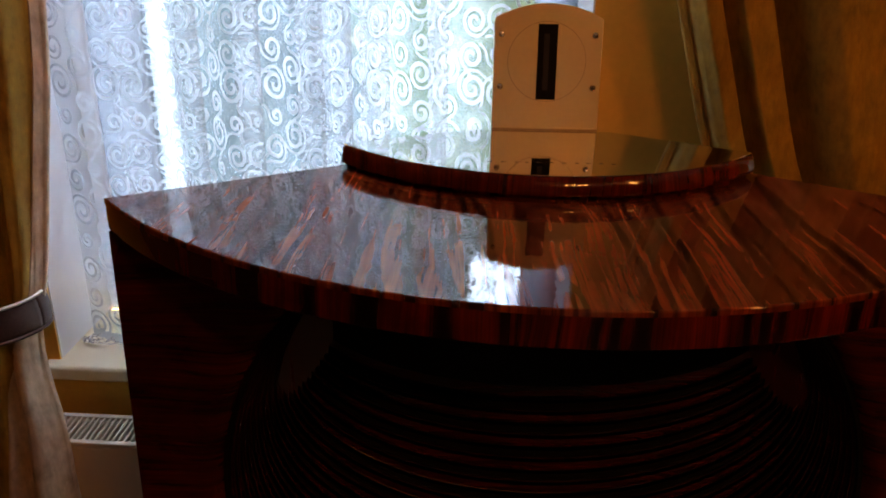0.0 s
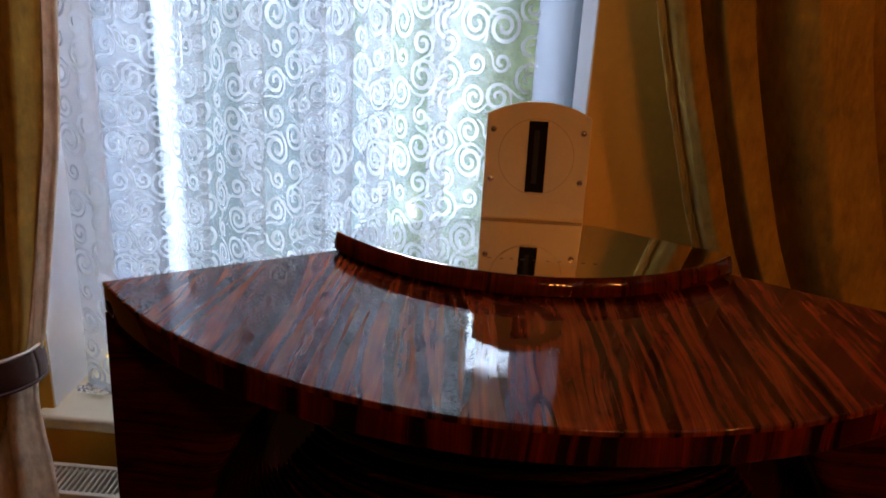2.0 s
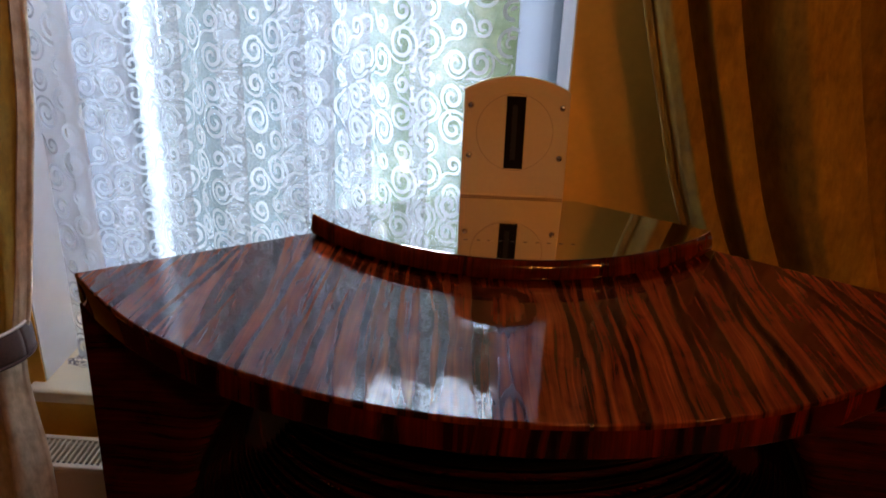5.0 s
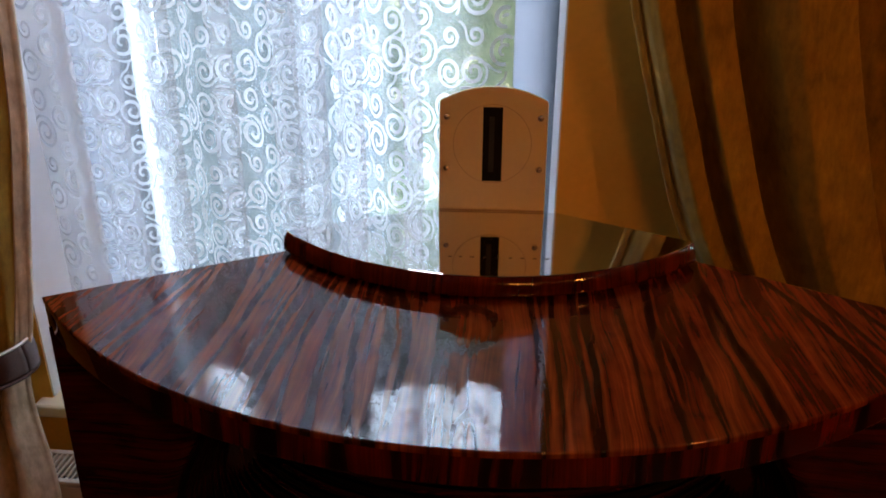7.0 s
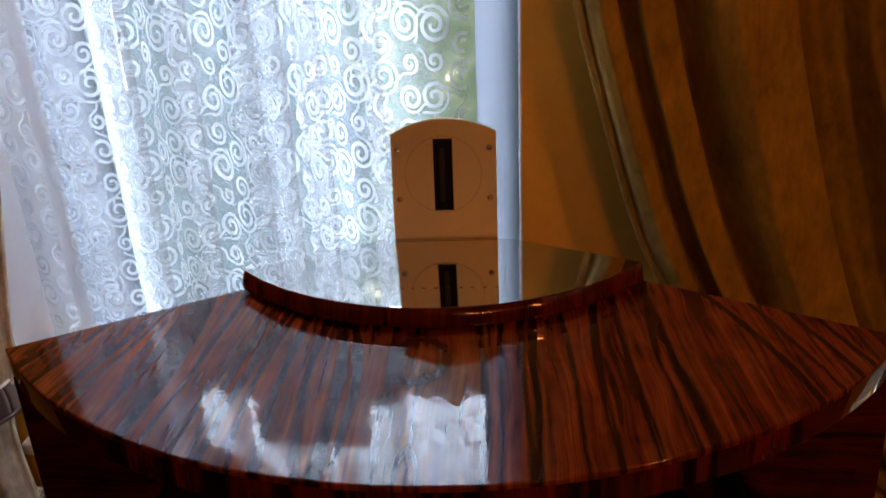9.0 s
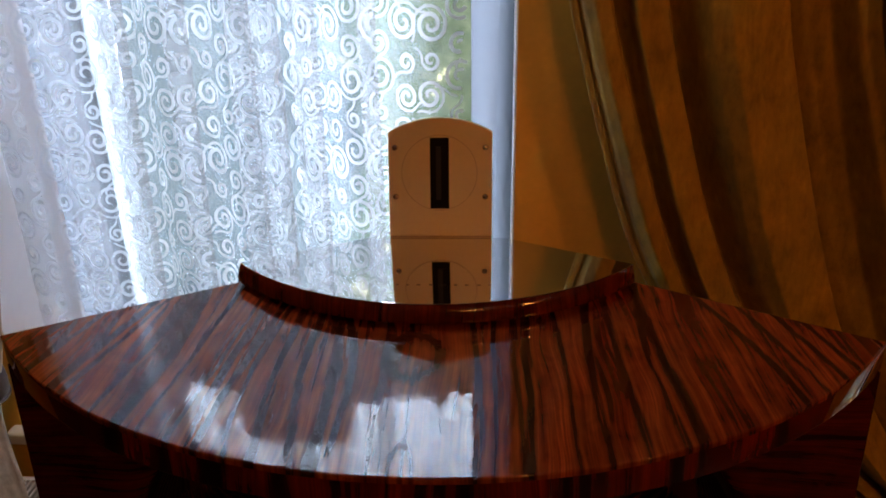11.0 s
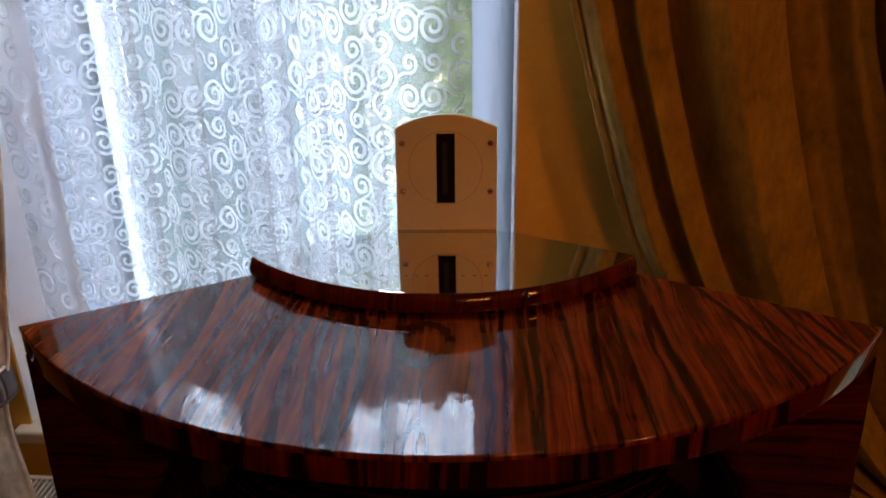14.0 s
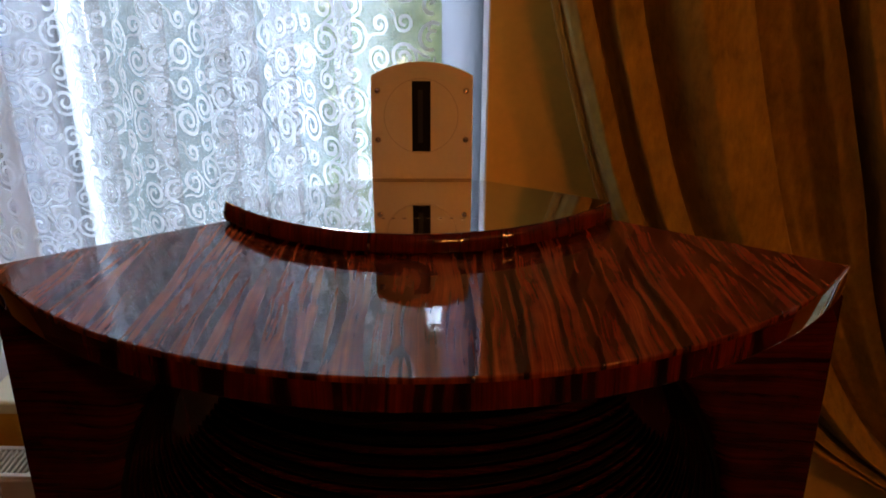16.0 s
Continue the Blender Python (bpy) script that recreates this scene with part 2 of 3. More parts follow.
def outdoors(name):
    """A bright overcast sky over pale house fronts, with foliage to one side, far out of focus."""
    k = Mat(name)
    tc = k.node("TexCoord")
    sp = k.node("SeparateXYZ")
    k.link(tc.outputs["Object"], sp.inputs[0])
    x, y, z = sp.outputs
    blur = k.noise(tc.outputs["Object"], 0.9, 3.0, 0.5)
    leaf = k.noise(tc.outputs["Object"], 5.0, 4.0, 0.6)
    # light on houses and leaves, sunlit spots too, is put into the emission colour
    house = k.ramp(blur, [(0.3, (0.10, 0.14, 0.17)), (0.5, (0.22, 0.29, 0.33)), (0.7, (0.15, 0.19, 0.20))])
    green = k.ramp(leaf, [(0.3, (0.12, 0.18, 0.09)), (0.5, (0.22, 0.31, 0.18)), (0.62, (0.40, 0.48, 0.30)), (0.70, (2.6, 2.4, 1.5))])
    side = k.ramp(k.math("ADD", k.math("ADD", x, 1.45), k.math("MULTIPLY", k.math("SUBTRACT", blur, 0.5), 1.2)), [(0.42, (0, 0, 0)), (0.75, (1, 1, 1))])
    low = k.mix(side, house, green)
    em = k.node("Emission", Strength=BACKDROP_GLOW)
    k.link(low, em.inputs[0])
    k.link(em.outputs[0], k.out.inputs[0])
    return k.m


def glow(name, colour, strength):
    k = Mat(name)
    em = k.node("Emission", Color=(*colour, 1), Strength=strength)
    k.link(em.outputs[0], k.out.inputs[0])
    return k.m


def bright_cloud(name, colour, strength):
    """An overcast sky, with extra glow added overhead and to the right, out of view."""
    k = Mat(name)
    sp = k.node("SeparateXYZ")
    k.link(k.coords(), sp.inputs[0])

    def rise(socket, lo, hi, most):
        f = k.node("MapRange")
        for n, v in (("From Min", lo), ("From Max", hi), ("To Min", 1.0), ("To Max", most)):
            f.inputs[n].default_value = v
        k.link(socket, f.inputs["Value"])
        return f.outputs["Result"]
    em = k.node("Emission", Color=(*colour, 1))
    # the rise to the right is put in to brighten reveal, sill and drape
    k.link(k.math("MULTIPLY", k.math("MULTIPLY", rise(sp.outputs[0], 0.9, 4.5, 9.0), rise(sp.outputs[2], 5.2, 8.0, 1.6)), strength), em.inputs["Strength"])
    k.link(em.outputs[0], k.out.inputs[0])
    return k.m


WOOD_FAN = veneer("veneer_fan", "fan")
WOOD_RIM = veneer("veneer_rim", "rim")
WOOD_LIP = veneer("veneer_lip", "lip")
# front, horn and side copies carry their shade in the tint
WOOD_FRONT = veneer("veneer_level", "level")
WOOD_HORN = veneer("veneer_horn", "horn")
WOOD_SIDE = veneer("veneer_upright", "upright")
MIRROR = Mat("polished_plate").set(Base_Color=(0.74, 0.73, 0.72, 1), Metallic=1.0, Roughness=0.045).m
SATIN = plain("satin_alloy", (0.62, 0.55, 0.31), 0.42, 0.12, 160.0, 0.05, 0.04)
STEEL = plain("screw_steel", (0.6, 0.58, 0.55), 0.25, 1.0, 200.0, 0.1, 0.05)
BRONZE = plain("dull_bronze", (0.34, 0.27, 0.17), 0.5, 0.4, 160.0, 0.1, 0.05)
BLACK = plain("black_lacquer", (0.004, 0.003, 0.003), 0.3, 0.0, 90.0, 0.3, 0.05)
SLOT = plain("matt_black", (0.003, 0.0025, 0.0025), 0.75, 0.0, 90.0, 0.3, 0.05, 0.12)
FOIL = plain("ribbon_foil", (0.006, 0.005, 0.005), 0.6, 0.3, 300.0, 0.3, 0.3)
INK = plain("engraved_mark", (0.26, 0.26, 0.27), 0.22, 0.9, 100.0, 0.1, 0.05)
OCHRE = plain("ochre_wall_paint", (0.88, 0.52, 0.075), 0.8, 0.0, 60.0, 0.08, 0.25)
WHITE = plain("white_paint", (0.86, 0.88, 0.89), 0.45, 0.0, 30.0, 0.03, 0.05)
PVC = plain("white_frame", (0.86, 0.86, 0.87), 0.35, 0.0, 30.0, 0.03, 0.03)
SILL = plain("cream_sill", (0.88, 0.80, 0.58), 0.4, 0.0, 18.0, 0.06, 0.06)
ENAMEL = plain("radiator_enamel", (0.74, 0.68, 0.54), 0.35, 0.0, 30.0, 0.04, 0.03)
DARK = plain("radiator_dark", (0.03, 0.028, 0.025), 0.8, 0.0, 30.0, 0.2, 0.05)
FLOOR = plain("floor_wood", (0.05, 0.024, 0.011), 0.45, 0.0, 9.0, 0.3, 0.1)
CEIL = plain("ceiling_paint", (0.30, 0.28, 0.24), 0.85, 0.0, 50.0, 0.04, 0.1)
# walls out of view, coloured dark so that the lacquer reflects a dim room
ROOM = plain("room_wall_dark", (0.16, 0.10, 0.045), 0.85, 0.0, 50.0, 0.06, 0.2)
GOLD = drape_cloth("gold_drape", (0.385, 0.245, 0.030))
LINING = drape_cloth("cream_lining", (0.60, 0.48, 0.32))
LEATHER = plain("brown_leather", (0.055, 0.022, 0.014), 0.48, 0.0, 220.0, 0.35, 0.4, 0.3)
CORD = plain("pale_cord", (0.55, 0.48, 0.40), 0.5, 0.0, 200.0, 0.2, 0.3)
VOILE = sheer("white_voile", 0.74, (0.68, 0.69, 0.72), 0.62)
THREAD = sheer("white_embroidery", 0.24, (0.72, 0.75, 0.78), 0.70)
GLASS = pane_glass("window_glass")
# added strip that glows to give the bright band behind the lace
BRIGHT_STRIP = translucent_sheet("translucent_sheet", (0.36, 0.38, 0.39), 0.01)
# window frame strips; their blue-grey shaded tone is set by colour and translucency
FRAME_TONE_RIGHT = translucent_sheet("lucent_frame_right", (0.19, 0.20, 0.215), 0.01)
FRAME_TONE_LEFT = translucent_sheet("lucent_frame_left", (0.18, 0.19, 0.205), 0.01)
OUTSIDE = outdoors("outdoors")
SKYLIGHT = bright_cloud("overcast_sky", (0.68, 0.80, 1.0), SKY_GLOW)
BULB = glow("warm_bulb", (1.0, 0.315, 0.056), BULB_GLOW)
CLEAR = Mat("clear_film").set(Base_Color=(0.95, 0.96, 0.98, 1), Transmission_Weight=0.8, Roughness=0.12, IOR=1.3).m


# ---- mesh helpers ----
def mesh_ob(name, bm, mat, smooth=False):
    me = bpy.data.meshes.new(name)
    bm.normal_update()
    bm.to_mesh(me)
    bm.free()
    for m in (mat if isinstance(mat, (list, tuple)) else [mat]):
        me.materials.append(m)
    if smooth:
        for p in me.polygons:
            p.use_smooth = True
    return new(name, me)


def part(name, bm, mat, parent, label="", smooth=False):
    ob = mesh_ob(name, bm, mat, smooth)
    ob.parent = parent
    return tagged(ob, label) if label else ob


def thing(name, label, category, at=None, kind="", group=""):
    ob = new(name)
    ob.empty_display_size = 0.05
    if at is not None:
        ob.matrix_world = at
    return tagged(ob, label, category, group, kind)


def box(x0, x1, y0, y1, z0, z1, bevel=0.0, seg=2, bm=None):
    bm = bm or bmesh.new()
    r = bmesh.ops.create_cube(bm, size=1.0)
    for v in r["verts"]:
        v.co = Vector(((x0 + x1) / 2 + v.co.x * (x1 - x0), (y0 + y1) / 2 + v.co.y * (y1 - y0), (z0 + z1) / 2 + v.co.z * (z1 - z0)))
    if bevel:
        vs = set(r["verts"])
        es = [e for e in bm.edges if e.verts[0] in vs and e.verts[1] in vs]
        bmesh.ops.bevel(bm, geom=es, offset=bevel, segments=seg, affect="EDGES", profile=0.5)
    return bm


def prism(outline, z0, z1, bevel=0.0, seg=3, which="both"):
    """An upright prism over a flat outline, its top and bottom rims rounded."""
    bm = bmesh.new()
    lo = [bm.verts.new((x, y, z0)) for x, y in outline]
    hi = [bm.verts.new((x, y, z1)) for x, y in outline]
    n = len(outline)
    bm.faces.new(list(reversed(lo)))
    bm.faces.new(hi)
    for i in range(n):
        bm.faces.new((lo[i], lo[(i + 1) % n], hi[(i + 1) % n], hi[i]))
    bmesh.ops.recalc_face_normals(bm, faces=bm.faces)
    if bevel:
        keep = []
        for e in bm.edges:
            zs = {round(v.co.z, 5) for v in e.verts}
            if len(zs) == 1 and (which == "both" or zs == {round(z1 if which == "top" else z0, 5)}):
                keep.append(e)
        bmesh.ops.bevel(bm, geom=keep, offset=bevel, segments=seg, affect="EDGES", profile=0.5)
    return bm


def grid_sheet(fn, nu, nv, bm=None):
    bm = bm or bmesh.new()
    rows = [[bm.verts.new(fn(i / nu, j / nv)) for i in range(nu + 1)] for j in range(nv + 1)]
    for j in range(nv):
        for i in range(nu):
            bm.faces.new((rows[j][i], rows[j][i + 1], rows[j + 1][i + 1], rows[j + 1][i]))
    return bm


def arc_outline(half, front, radius, back_y, back_half, side_y, n=64):
    """Front arc from one corner to the other, slanted sides, short straight back."""
    cy = front + radius
    a = math.asin(half / radius)
    pts = [(radius * math.sin(-a + 2 * a * i / n), cy - radius * math.cos(-a + 2 * a * i / n)) for i in range(n + 1)]
    return pts + [(back_half, back_y), (-back_half, back_y)]


def lofted(outlines, heights):
    """A closed plate lofted through outlines of equal count, each at its own height."""
    bm = bmesh.new()
    loops = [[bm.verts.new((x, y, h)) for x, y in o] for o, h in zip(outlines, heights)]
    n = len(loops[0])
    for a, b in zip(loops, loops[1:]):
        for i in range(n):
            bm.faces.new((a[i], a[(i + 1) % n], b[(i + 1) % n], b[i]))
    bm.faces.new(list(reversed(loops[0])))
    bm.faces.new(loops[-1])
    bmesh.ops.recalc_face_normals(bm, faces=bm.faces)
    return bm


def smooth_by_angle(ob, degrees=30):
    me = ob.data
    for p in me.polygons:
        p.use_smooth = True
    me.set_sharp_from_angle(angle=radians(degrees))
    for p in me.polygons:
        p.use_smooth = len(p.vertices) < 12
    return ob


# ---- the room ----
WALL = pose(0, 0.395, 0, 0, 0, -1.5)     # local x runs along the window wall, local y goes out through it
U0, U1, SILL_Z, HEAD_Z = -0.968, 0.120, 0.762, 2.50
V0, V1, LOW_Z = 1.30, 1.84, 0.25          # the next window along the same wall, a tall one
ROOM_L, ROOM_R, ROOM_B, ROOM_H = -2.6, 3.0, -4.2, 2.65


def wall_piece(name, u0, u1, z0, z1, mat, label):
    ob = mesh_ob(name, box(u0, u1, 0.0, 0.30, z0, z1), mat)
    ob.matrix_world = WALL
    return tagged(ob, label, "wall", kind="structure")


wall_piece("wall_north", ROOM_L - 0.3, U0, 0, ROOM_H, OCHRE, "ochre painted plaster wall beside the window")
wall_piece("wall_north_pier", U1, V0, 0, ROOM_H, OCHRE, "ochre painted plaster wall between two windows")
wall_piece("wall_north_end", V1, ROOM_R + 0.3, 0, ROOM_H, OCHRE, "ochre painted plaster wall beyond the windows")
wall_piece("wall_north_low", U0, U1, 0, SILL_Z - 0.037, OCHRE, "ochre painted wall under the window sill")
wall_piece("wall_north_head", U0, U1, HEAD_Z, ROOM_H, OCHRE, "ochre painted wall over the window")
wall_piece("wall_north_low_far", V0, V1, 0, LOW_Z - 0.037, OCHRE, "ochre painted wall under the further window")
wall_piece("wall_north_head_far", V0, V1, HEAD_Z, ROOM_H, OCHRE, "ochre painted wall over the further window")


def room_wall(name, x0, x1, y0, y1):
    return tagged(mesh_ob(name, box(x0, x1, y0, y1, 0, ROOM_H), ROOM), "plain unseen room wall, darkened in colour", "wall", kind="structure")


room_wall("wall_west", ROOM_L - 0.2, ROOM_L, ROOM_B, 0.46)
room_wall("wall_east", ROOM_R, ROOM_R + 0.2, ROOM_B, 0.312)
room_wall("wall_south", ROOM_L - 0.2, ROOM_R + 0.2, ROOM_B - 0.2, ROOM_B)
tagged(mesh_ob("floor", box(ROOM_L - 0.2, ROOM_R + 0.2, ROOM_B - 0.2, 1.1, -0.1, 0.0), FLOOR), "brown wooden floor", "floor", kind="structure")
tagged(mesh_ob("ceiling", box(ROOM_L - 0.3, ROOM_R + 0.3, ROOM_B - 0.3, 0.62, ROOM_H, ROOM_H + 0.1), CEIL), "dull grey-beige ceiling", "ceiling", kind="structure")


def window(name, u0, u1, bars, label, sill, lucent_sides=False):
    """White reveal, frame with casements, panes and an inner sill."""
    w = thing(name, label, "window", WALL, "structure")
    for a, b in ((u0 - 0.0, u0 + 0.003), (u1 - 0.003, u1)):
        part("reveal", box(a, b, 0.003, 0.288, sill, HEAD_Z), WHITE, w, "white painted window reveal")
    part("reveal", box(u0, u1, 0.003, 0.288, HEAD_Z - 0.003, HEAD_Z), WHITE, w, "white painted window reveal")
    f0, f1, s = 0.245, 0.285, 0.088
    sl = 0.040
    zb, zt = sill, HEAD_Z - 0.003
    part("window_frame", box(u0 + 0.003, u0 + 0.003 + sl, f0, f1, zb, zt, 0.006), PVC, w)
    if not lucent_sides:
        part("window_frame", box(u1 - 0.003 - s, u1 - 0.003, f0, f1, zb, zt, 0.006), PVC, w)
    part("window_frame", box(u0 + 0.003 + sl, u1 - 0.003 - s, f0, f1, zb, zb + s, 0.006), PVC, w)
    part("window_frame", box(u0 + 0.003 + sl, u1 - 0.003 - s, f0, f1, zt - s, zt, 0.006), PVC, w)
    edges = [u0 + 0.003 + sl]
    if lucent_sides:
        edges = [u0 + 0.171]
        # stands in for the shaded white frame on this side
        part("lucent_strip", box(u0 + 0.003 + sl, u0 + 0.171, f0 + 0.01, f0 + 0.016, zb + s, zt - s), FRAME_TONE_LEFT, w, "left strip of window frame, made translucent to set its brightness")
    for m0, m1, lucent in bars:
        if lucent:
            part("lucent_strip", box(m0, m1, f0 + 0.02, f0 + 0.03, zb + s, zt - s), BRIGHT_STRIP, w, "narrow translucent strip added for the bright band behind the lace")
        else:
            part("mullion", box(m0, m1, f0, f1, zb + s, zt - s, 0.005), PVC, w)
        edges += [m0, m1]
    edges.append(u1 - 0.003 - s)
    if lucent_sides:
        # stands in for the shaded frame and bare reveal on this side
        part("lucent_strip", box(u1 - 0.003 - s, u1 - 0.003, f0 + 0.01, f0 + 0.016, zb, zt), FRAME_TONE_RIGHT, w, "right strip of window frame, made translucent to set its brightness")
    for a, b in zip(edges[::2], edges[1::2]):
        part("pane", box(a, b, f0 + 0.028, f0 + 0.034, zb + s, zt - s), GLASS, w)
    part("window_sill", box(u0 - 0.03, u1 + 0.03, -0.032, 0.245, sill - 0.036, sill - 0.002, 0.008, 3), SILL, w, "cream window sill board with rounded nose")
    return w


window("window_1", U0, U1, [(-0.797, -0.740, True)], "white framed window behind a lace curtain", SILL_Z, True)
window("window_2", V0, V1, [(1.55, 1.60, False)], "tall white framed window further along the wall", LOW_Z)

def skyline():
    """House fronts and tree tops: a ragged upper edge against the sky, with one gap among the branches."""
    bm = bmesh.new()
    n = 480
    prev = None
    for c in range(n + 1):
        x = -9 + 18 * c / n
        rag = 0.045 * math.sin(5.3 * x) + 0.035 * math.sin(13.1 * x + 1.0) + 0.025 * math.sin(29.7 * x)
        top = 5.05
        if -2.32 < x < -1.85:
            top = 4.24
        elif -1.00 < x < 0.50:
            top = 4.32 if not -0.36 < x < -0.24 else 4.42
        # cut low here, out of view, to let in more sky light
        elif x > 0.55:
            top = 0.8
        elif x < -2.95:
            top = 4.8
        gap = -0.14 < x < 0.24
        lo = 3.27 + 0.3 * rag
        hi = 3.78 + 0.4 * rag if gap else lo
        col = [bm.verts.new((x, 0, z)) for z in (-3.0, min(lo, top + rag - 0.02), min(hi, top + rag - 0.01), top + rag)]
        if prev:
            for k in (0, 1, 2):
                if k != 1 or not (gap and was):
                    bm.faces.new((prev[k], col[k], col[k + 1], prev[k + 1]))
        prev, was = col, gap
    return bm


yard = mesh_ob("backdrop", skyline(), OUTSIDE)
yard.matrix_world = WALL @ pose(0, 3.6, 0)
tagged(yard, "blurred pale houses and foliage outside the window", "backdrop", kind="structure")
heaven = mesh_ob("backdrop_sky", grid_sheet(lambda i, j: (-10 + 20 * i, 0.6 - 2.6 * j * j, -0.5 + 11 * j), 1, 8), SKYLIGHT)
heaven.matrix_world = WALL @ pose(0, 3.6, 0)
tagged(heaven, "bright overcast sky outside the window", "backdrop", kind="structure")


# ---- radiator under the window ----
def radiator():
    r = thing("radiator", "cream enamelled panel radiator under the window sill", "radiator", WALL @ pose(-0.42, -0.108, 0))
    h, d = 0.660, 0.102
    part("panel", box(-0.60, 0.60, -d / 2, -d / 2 + 0.016, 0.10, h - 0.006, 0.005), ENAMEL, r)
    part("panel", box(-0.60, 0.60, d / 2 - 0.016, d / 2, 0.10, h - 0.006, 0.005), ENAMEL, r)
    part("end_cap", box(-0.612, -0.600, -d / 2, d / 2, 0.10, h, 0.003), ENAMEL, r)
    part("end_cap", box(0.600, 0.612, -d / 2, d / 2, 0.10, h, 0.003), ENAMEL, r)
    # solid dark block gives the shade between the panels
    part("core", box(-0.595, 0.595, -d / 2 + 0.0165, d / 2 - 0.0165, 0.12, h - 0.055), DARK, r, "dark inside of the radiator")
    part("grille_rail", box(-0.60, 0.60, -d / 2, -d / 2 + 0.012, h - 0.006, h + 0.004, 0.002), ENAMEL, r)
    part("grille_rail", box(-0.60, 0.60, d / 2 - 0.012, d / 2, h - 0.006, h + 0.004, 0.002), ENAMEL, r)
    bar = box(-0.0016, 0.0016, -d / 2 + 0.012, d / 2 - 0.012, h - 0.003, h + 0.002)
    first = part("grille_bar", bar, ENAMEL, r)
    n = 98
    for i in range(n):
        ob = first if i == 0 else new("grille_bar", first.data)
        ob.parent = r
        ob.location = (-0.592 + 1.184 * i / (n - 1), 0, 0)
    for x in (-0.5, 0.5):
        part("foot", box(x - 0.02, x + 0.02, -0.04, 0.04, 0.0, 0.11, 0.004), ENAMEL, r)
    return r


radiator()


# ---- lace curtain ----
# where the cloth doubles back on itself: near and far edge of each pleat
PLEATS = ((-0.806, -0.735), (-0.673, -0.627), (-0.550, -0.511), (-0.430, -0.391), (-0.386, -0.338), (-0.307, -0.265), (-0.171, -0.149))


def fold_table():
    """Across the cloth: the cloth's length s and where it hangs (u along the wall, v out), pleat after pleat."""
    path, behind = [(U0 + 0.029, 0.100)], []

    def run(u, v, steps, bend=0.0, lag=1.0):
        u0, v0 = path[-1]
        for i in range(1, steps + 1):
            f = i / steps
            g = f * f * (3 - 2 * f)
            path.append((u0 + (u - u0) * f ** lag, v0 + (v - v0) * g + bend * math.sin(math.pi * f)))

    def turn(sign, v):
        u0, v0 = path[-1]
        r = (v - v0) / 2
        for i in range(1, 9):
            a = math.pi * i / 8
            path.append((u0 + sign * abs(r) * math.sin(a), v0 + r * (1 - math.cos(a))))

    for k, (a, b) in enumerate(PLEATS):
        swing = 0.012 if k % 2 else -0.010
        run(b, 0.064, 24, swing, 1.5)
        first = len(path)
        turn(1, 0.084)
        run(a, 0.094, 10, 0.004)
        behind.append((first, len(path) - 1))
        turn(-1, 0.116)
        run(b + 0.004, 0.134, 10)
    run(-0.02, 0.098, 12, -0.006)
    run(0.088, 0.100, 14, 0.005)
    table, length = [(0.0, *path[0])], 0.0
    for p, q in zip(path, path[1:]):
        length += math.hypot(q[0] - p[0], q[1] - p[1])
        table.append((length, *q))
    return np.array(table), [(table[i][0], table[j][0]) for i, j in behind]


LACE, BEHIND = fold_table()
LACE_TOP, LACE_HEM = 2.45, 0.768


def lace_at(s, z, off=0.0):
    u = float(np.interp(s, LACE[:, 0], LACE[:, 1]))
    v = float(np.interp(s, LACE[:, 0], LACE[:, 2]))
    drop = (LACE_TOP - z) / (LACE_TOP - LACE_HEM)
    u += 0.006 * math.sin(3.1 * z + 9 * u) * drop
    v = 0.100 + (v - 0.100) * (0.75 + 0.4 * drop)
    return (u, v - off, z)


